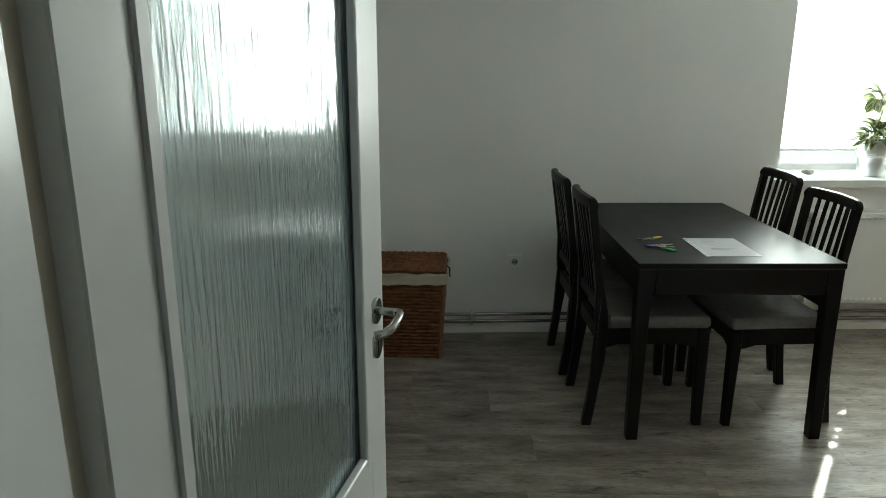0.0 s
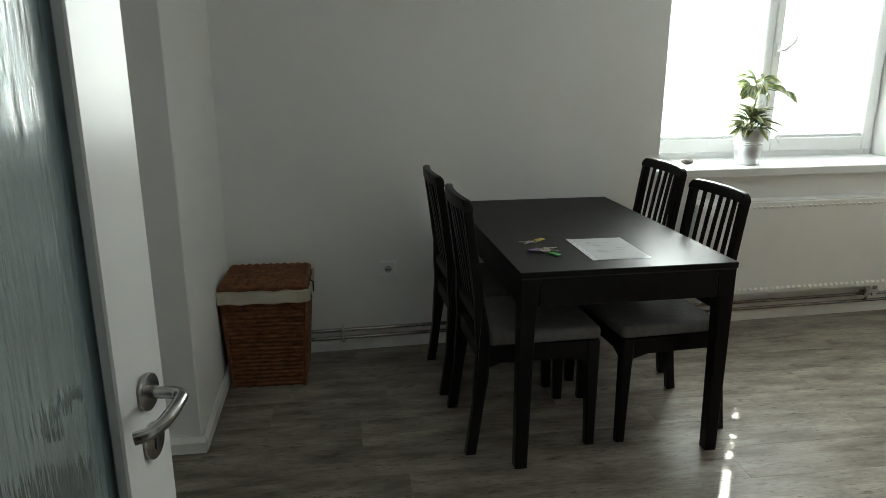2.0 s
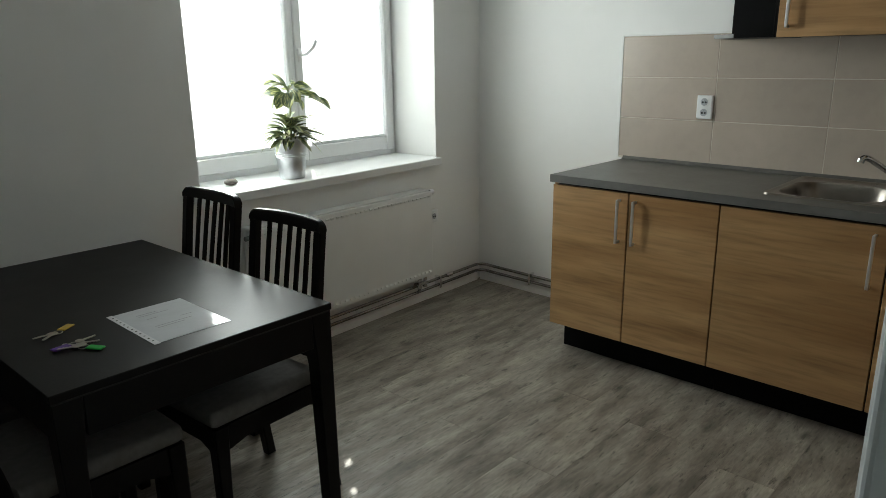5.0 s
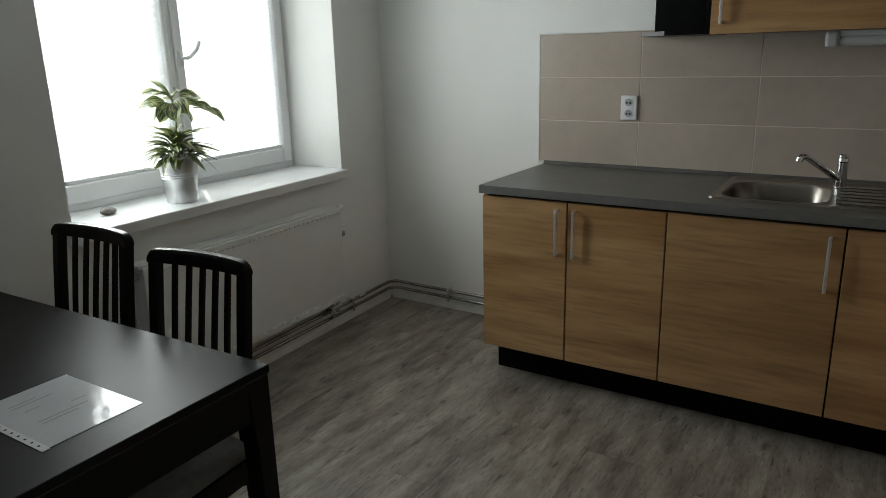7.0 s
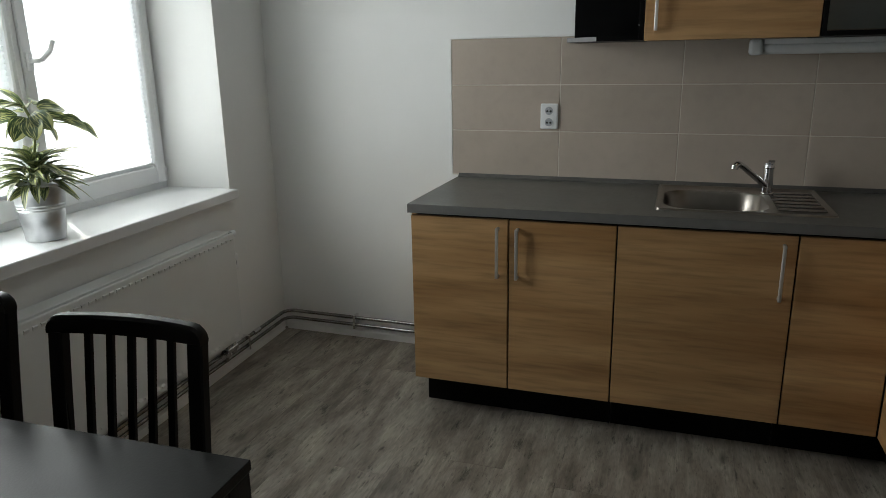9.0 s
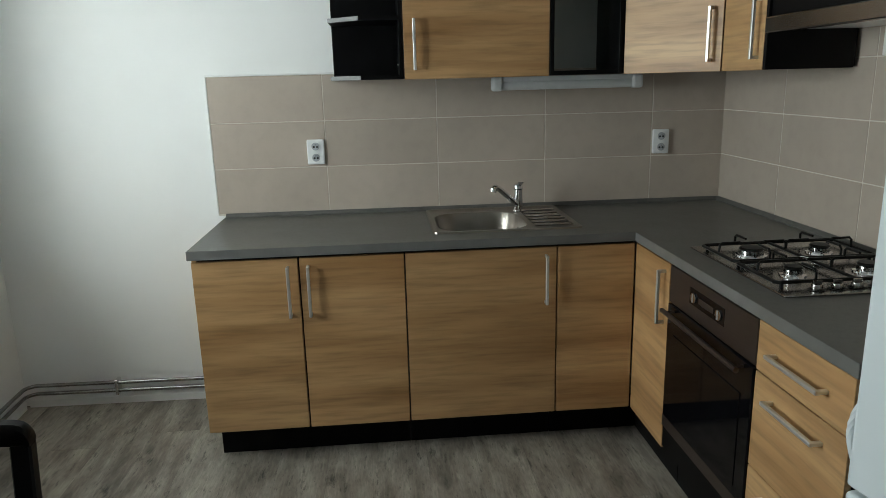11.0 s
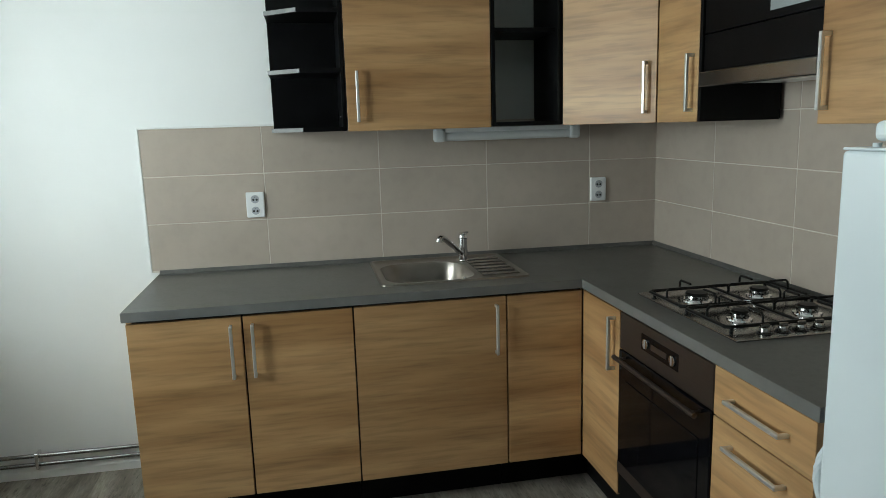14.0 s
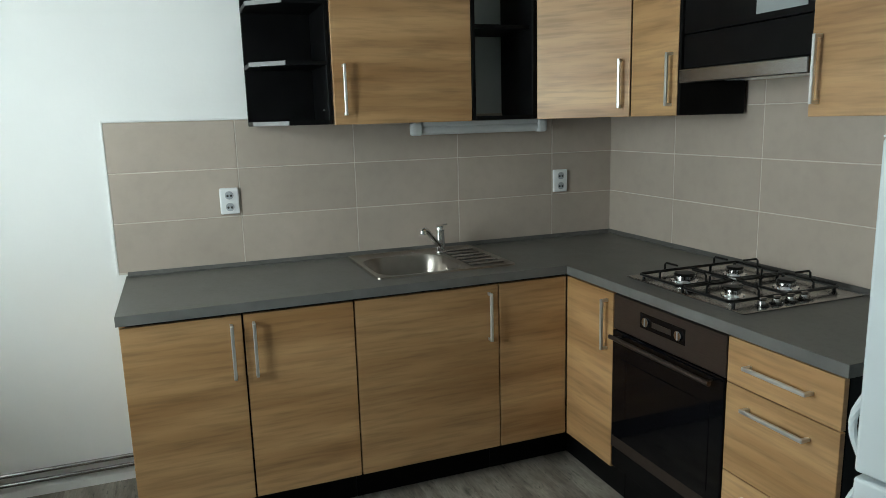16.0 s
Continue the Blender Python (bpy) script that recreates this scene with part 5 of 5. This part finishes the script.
# ---- wall cabinets ----
def end_shelf():
    s = thing("open_end_shelf", pose(0, 0, 0), "black open end shelf with silver-edged corner shelves", "shelf")
    y0, y1 = 2.139, 2.447
    part("side_board", box(UP_E + 0.02, WALL_E + 0.004, y0, y0 + 0.016, UP_Z, UP_TOP, 0.001), BLACK_BOARD, s)
    part("back_board", box(WALL_E - 0.016, WALL_E + 0.006, y0 + 0.016, y1, UP_Z, UP_TOP, 0.001), BLACK_BOARD, s)
    for i in range(4):
        z = UP_Z + (UP_TOP - UP_Z - 0.018) * i / 3
        bm = bmesh.new()
        outline = [(WALL_E - 0.016, y0 + 0.016), (UP_E + 0.022, y0 + 0.016), (UP_E + 0.022, y1 - 0.13), (UP_E + 0.13, y1), (WALL_E - 0.016, y1)]
        a = [bm.verts.new((x, y, z)) for x, y in outline]
        b = [bm.verts.new((x, y, z + 0.018)) for x, y in outline]
        bm.faces.new(a[::-1])
        bm.faces.new(b)
        for k in range(5):
            bm.faces.new((a[k], a[(k + 1) % 5], b[(k + 1) % 5], b[k]))
        bmesh.ops.recalc_face_normals(bm, faces=bm.faces)
        sh = part("shelf", bm, BLACK_BOARD, s)
        edge = box(UP_E + 0.019, UP_E + 0.022, y0 + 0.016, y1 - 0.13, z + 0.0005, z + 0.0175, 0)
        e2 = bmesh.new()
        p, q = Vector((UP_E + 0.022, y1 - 0.13, 0)), Vector((UP_E + 0.13, y1, 0))
        nrm = Vector((-(q - p).y, (q - p).x, 0)).normalized() * 0.003
        v = [e2.verts.new((c.x, c.y, zz)) for c in (p, q, q + nrm, p + nrm) for zz in (z + 0.0005, z + 0.0175)]
        for f in ((0, 2, 3, 1), (2, 4, 5, 3), (4, 6, 7, 5), (6, 0, 1, 7), (0, 6, 4, 2), (1, 3, 5, 7)):
            e2.faces.new([v[k] for k in f])
        bmesh.ops.recalc_face_normals(e2, faces=e2.faces)
        part("edge_strip", e2, SILVER_EDGE, sh, "silver edge strip")
        part("front_edge", edge, BLACK_BOARD, sh)
    part("shelf_pin", cyl((3.66, y0 + 0.016, 1.60), (3.62, y0 + 0.020, 1.60), 0.003, 8), ALU, s)
    return s


end_shelf()


def wall_unit(m, w, label, handle, depth=0.340, bottom=UP_Z):
    c = thing("wall_cabinet", m, label, "cabinet", "wall cabinets")
    part("body", box(0.001, w - 0.001, 0.020, depth, bottom + 0.002, UP_TOP, 0.001), BLACK_BOARD, c)
    cabinet_door(c, w, bottom - 0.004, UP_TOP, pose(0, 0, 0), handle, bottom + 0.137)
    return c


wall_unit(east(2.137, UP_E), 0.615, "oak-look wall cabinet with one door", 0.045)


def open_unit():
    s = thing("open_wall_shelf", east(1.520, UP_E), "black open wall shelf with a frosted glass back", "shelf")
    w = 0.314
    part("side_board", box(0.001, 0.017, 0.002, 0.340, UP_Z, UP_TOP, 0.001), BLACK_BOARD, s)
    part("side_board", box(w - 0.017, w - 0.001, 0.002, 0.340, UP_Z, UP_TOP, 0.001), BLACK_BOARD, s)
    part("bottom_board", box(0.017, w - 0.017, 0.002, 0.340, UP_Z, UP_Z + 0.018, 0.001), BLACK_BOARD, s)
    part("middle_shelf", box(0.017, w - 0.017, 0.030, 0.327, 1.935, 1.953, 0.001), BLACK_BOARD, s)
    part("top_board", box(0.017, w - 0.017, 0.002, 0.340, UP_TOP - 0.018, UP_TOP, 0.001), BLACK_BOARD, s)
    part("back_panel", box(0.017, w - 0.017, 0.327, 0.340, UP_Z + 0.018, UP_TOP - 0.018, 0), PALE_BACK, s, "grey back panel")
    return s


open_unit()


def corner_unit():
    c = thing("corner_wall_cabinet", pose(0, 0, 0), "oak-look diagonal corner wall cabinet", "cabinet", "wall cabinets")
    p, q = Vector((UP_E, 1.204, 0)), SOUTH @ Vector((3.207, UP_S, 0))
    d = (q - p)
    n = Vector((d.y, -d.x, 0)).normalized()     # away from the room's corner
    if n.x > 0:
        n = -n
    outline = [(p.x + 0.016, p.y - 0.002), (WALL_E - 0.001, p.y - 0.002), (WALL_E - 0.001, WALL_S + 0.012), (q.x + 0.003, WALL_S + 0.012), (q.x + 0.003, q.y - 0.018)]
    bm = bmesh.new()
    a = [bm.verts.new((x, y, UP_Z + 0.002)) for x, y in outline]
    b = [bm.verts.new((x, y, UP_TOP)) for x, y in outline]
    bm.faces.new(a[::-1])
    bm.faces.new(b)
    for k in range(5):
        bm.faces.new((a[k], a[(k + 1) % 5], b[(k + 1) % 5], b[k]))
    bmesh.ops.recalc_face_normals(bm, faces=bm.faces)
    part("body", bm, BLACK_BOARD, c)
    turn = math.degrees(math.atan2(d.y, d.x))
    cabinet_door(c, d.length, UP_Z - 0.004, UP_TOP, pose(p.x, p.y, 0, 0, 0, turn), d.length - 0.045, UP_Z + 0.137)
    return c


corner_unit()
wall_unit(south(3.205, UP_S), 0.296, "narrow oak-look wall cabinet beside the cooker hood", 0.262, 0.336)


def cooker_hood():
    h = thing("cooker_hood", south(2.908, UP_S), "black cooker hood cabinet with a steel front strip", "cooker hood")
    w = 0.604
    part("side_board", box(0.0, 0.016, 0.0, 0.318, UP_Z - 0.002, UP_TOP, 0.001), BLACK_BOARD, h)
    part("cabinet_body", box(0.016, w, 0.03, 0.336, 1.712, UP_TOP, 0.001), BLACK_BOARD, h)
    fr = part("front_panel", box(0.018, w, 0.008, 0.028, 1.712, 1.835, 0.002), BLACK_BOARD, h, "black front panel")
    gl = part("glass_door", box(0.018, w, 0.008, 0.028, 1.838, UP_TOP, 0.002), BLACK_BOARD, h, "black framed glass flap")
    part("glass", box(0.37, w - 0.03, 0.006, 0.009, 1.862, UP_TOP - 0.04, 0.0), GLAZED, gl, "frosted glass")
    part("steel_strip", box(0.018, w, -0.012, 0.03, 1.658, 1.708, 0.003), STEEL, h, "brushed steel pull-out strip")
    part("hood_underside", box(0.018, w, 0.032, 0.336, 1.670, 1.711, 0.002), DARK_STEEL, h)
    part("filter", box(0.06, w - 0.05, 0.07, 0.31, 1.666, 1.671, 0.001), ALU, h)
    return h


cooker_hood()
wall_unit(south(2.301, UP_S + 0.005), 0.61, "oak-look wall cabinet above the fridge", 0.035, 0.340, 1.528)


def under_light():
    l = thing("under_cabinet_light", pose(0, 0, 0), "grey tubular lamp below the wall cabinets, switched off", "lamp")
    y0, y1, x = 1.042, 1.738, 3.745
    for y in (y0, y1):
        s = 1 if y == y0 else -1
        ys = sorted((y, y + s * 0.05))
        part("end_cap", box(x - 0.03, x + 0.03, ys[0], ys[1], UP_Z - 0.064, UP_Z - 0.002, 0.012, segments=2), LAMP_PLASTIC, l)
    part("base", box(x - 0.022, x + 0.026, y0 + 0.05, y1 - 0.05, UP_Z - 0.022, UP_Z - 0.002, 0.002), LAMP_PLASTIC, l)
    part("diffuser", cyl((x, y0 + 0.05, UP_Z - 0.040), (x, y1 - 0.05, UP_Z - 0.040), 0.021, 18), LAMP_PLASTIC, l, "grey translucent tube", True)
    return l


under_light()


# ---- fridge ----
def fridge():
    f = thing("fridge", pose(1.765, 1.311, 0, 0, 0, 189.5), "white fridge freezer with two doors", "fridge")
    w, d = 0.58, 0.50
    part("body", box(0.006, w - 0.006, 0.062, d, 0.02, 1.455, 0.006), FRIDGE, f)
    part("top_plate", box(0.050, w - 0.004, 0.015, 0.300, 1.500, 1.538, 0.012, segments=3), FRIDGE, f, "white top plate")
    part("top_neck", box(0.06, w - 0.03, 0.09, 0.29, 1.455, 1.501, 0.003), FRIDGE, f)
    up = part("upper_door", box(0, w, 0, 0.058, 0.690, 1.483, 0.010, segments=3), FRIDGE, f, "tall white upper door")
    part("door_cap", box(0.001, w - 0.001, 0.001, 0.057, 1.4835, 1.489, 0.002), FRIDGE, up)
    part("hinge_pin", cyl((0.05, 0.03, 1.487), (0.05, 0.03, 1.497), 0.008, 12), FRIDGE, up)
    lo = part("lower_door", box(0, w, 0, 0.058, 0.05, 0.678, 0.010, segments=3), FRIDGE, f, "white freezer door")
    for dz, dd in ((0.80, up), (0.56, lo)):
        hp = [(0.006 - 0.030 * math.sin(math.pi * i / 12), 0.026, dz - 0.085 + 0.170 * i / 12) for i in range(13)]
        part("side_grip", tube(hp, 0.010, 8), FRIDGE, dd, "white moulded side grip", True)
    part("door_seal", box(0.01, w - 0.01, 0.058, 0.063, 0.05, 1.45, 0), SEAL, f)
    for x in (0.04, w - 0.04):
        part("foot", cyl((x, 0.12, 0), (x, 0.12, 0.022), 0.018, 12), SEAL, f)
        part("foot", cyl((x, d - 0.06, 0), (x, d - 0.06, 0.022), 0.018, 12), SEAL, f)
    return f


fridge()

# ---- splashback tiles ----
def tiles(parent, cols, rows, make):
    meshes = {}
    for i in range(len(cols) - 1):
        for j in range(len(rows) - 1):
            a, b = sorted((cols[i], cols[i + 1]))
            w, h = b - a - 0.0042, rows[j + 1] - rows[j] - 0.0042
            key = (round(w, 3), round(h, 3))
            if key not in meshes:
                meshes[key] = mesh_of("tile", box(-w / 2, w / 2, -0.009, 0, -h / 2, h / 2, 0.0012), TILE)
            piece("tile", meshes[key], parent, make((a + b) / 2, (rows[j] + rows[j + 1]) / 2))


ROWS_Z = [0.936, 1.149, 1.361, 1.572]
grout_e = part("grout_bed", box(WALL_E - 0.0078, WALL_E + 0.001, 0.53, 3.030, 0.93, 1.571, 0), GROUT, wall_east, "pale tile grout")
tiles(wall_east, [3.030, 2.506, 1.980, 1.464, 0.943, 0.585], ROWS_Z, lambda y, z: pose(WALL_E - 0.0005, y, z, 0, 0, -90))
part("edge_trim", box(WALL_E - 0.011, WALL_E, 3.0305, 3.0385, 0.93, 1.5715, 0.001), SKIRT, wall_east, "white tile edge trim")
part("edge_trim", box(WALL_E - 0.011, WALL_E, 2.447, 3.0375, 1.572, 1.579, 0.001), SKIRT, wall_east, "white tile edge trim")
part("grout_bed", box(1.30, 3.87, WALL_S - 0.001, WALL_S + 0.0078, 0.93, 1.80, 0), GROUT, wall_south, "pale tile grout")
tiles(wall_south, [3.858, 3.328, 2.807, 2.287, 1.767, 1.30], ROWS_Z + [1.80], lambda x, z: pose(x, WALL_S + 0.0005, z, 0, 0, 180))

# ---- floor planks ----
PW, PL = 0.2047, 1.22
rng = random.Random(3)
meshes = {}
y = 2.112 - PW * 17
while y < 4.06:
    y0, y1 = max(y, -1.45), min(y + PW, 4.1)
    x = -0.95 - PL + (2.80 + 0.95 + (0.56 * PL if abs(round((y - 2.112) / PW)) % 2 else 0) + rng.uniform(-0.12, 0.12) * (0 if abs(y - 2.112) < 0.01 else 1)) % PL
    edge = 1.2 if y1 < 0.4 else WALL_E + 0.03
    while x < edge:
        x0, x1 = max(x, -0.95), min(x + PL, edge)
        if x1 - x0 > 0.02 and y1 - y0 > 0.01:
            key = (round(x1 - x0, 3), round(y1 - y0, 3))
            if key not in meshes:
                w, d = key
                meshes[key] = mesh_of("plank", box(-w / 2 + 0.0003, w / 2 - 0.0003, -d / 2 + 0.0003, d / 2 - 0.0003, -0.004, 0.0, 0.0007), PLANK)
            piece("plank", meshes[key], floor, pose((x0 + x1) / 2, (y0 + y1) / 2, 0))
        x += PL
    y += PW
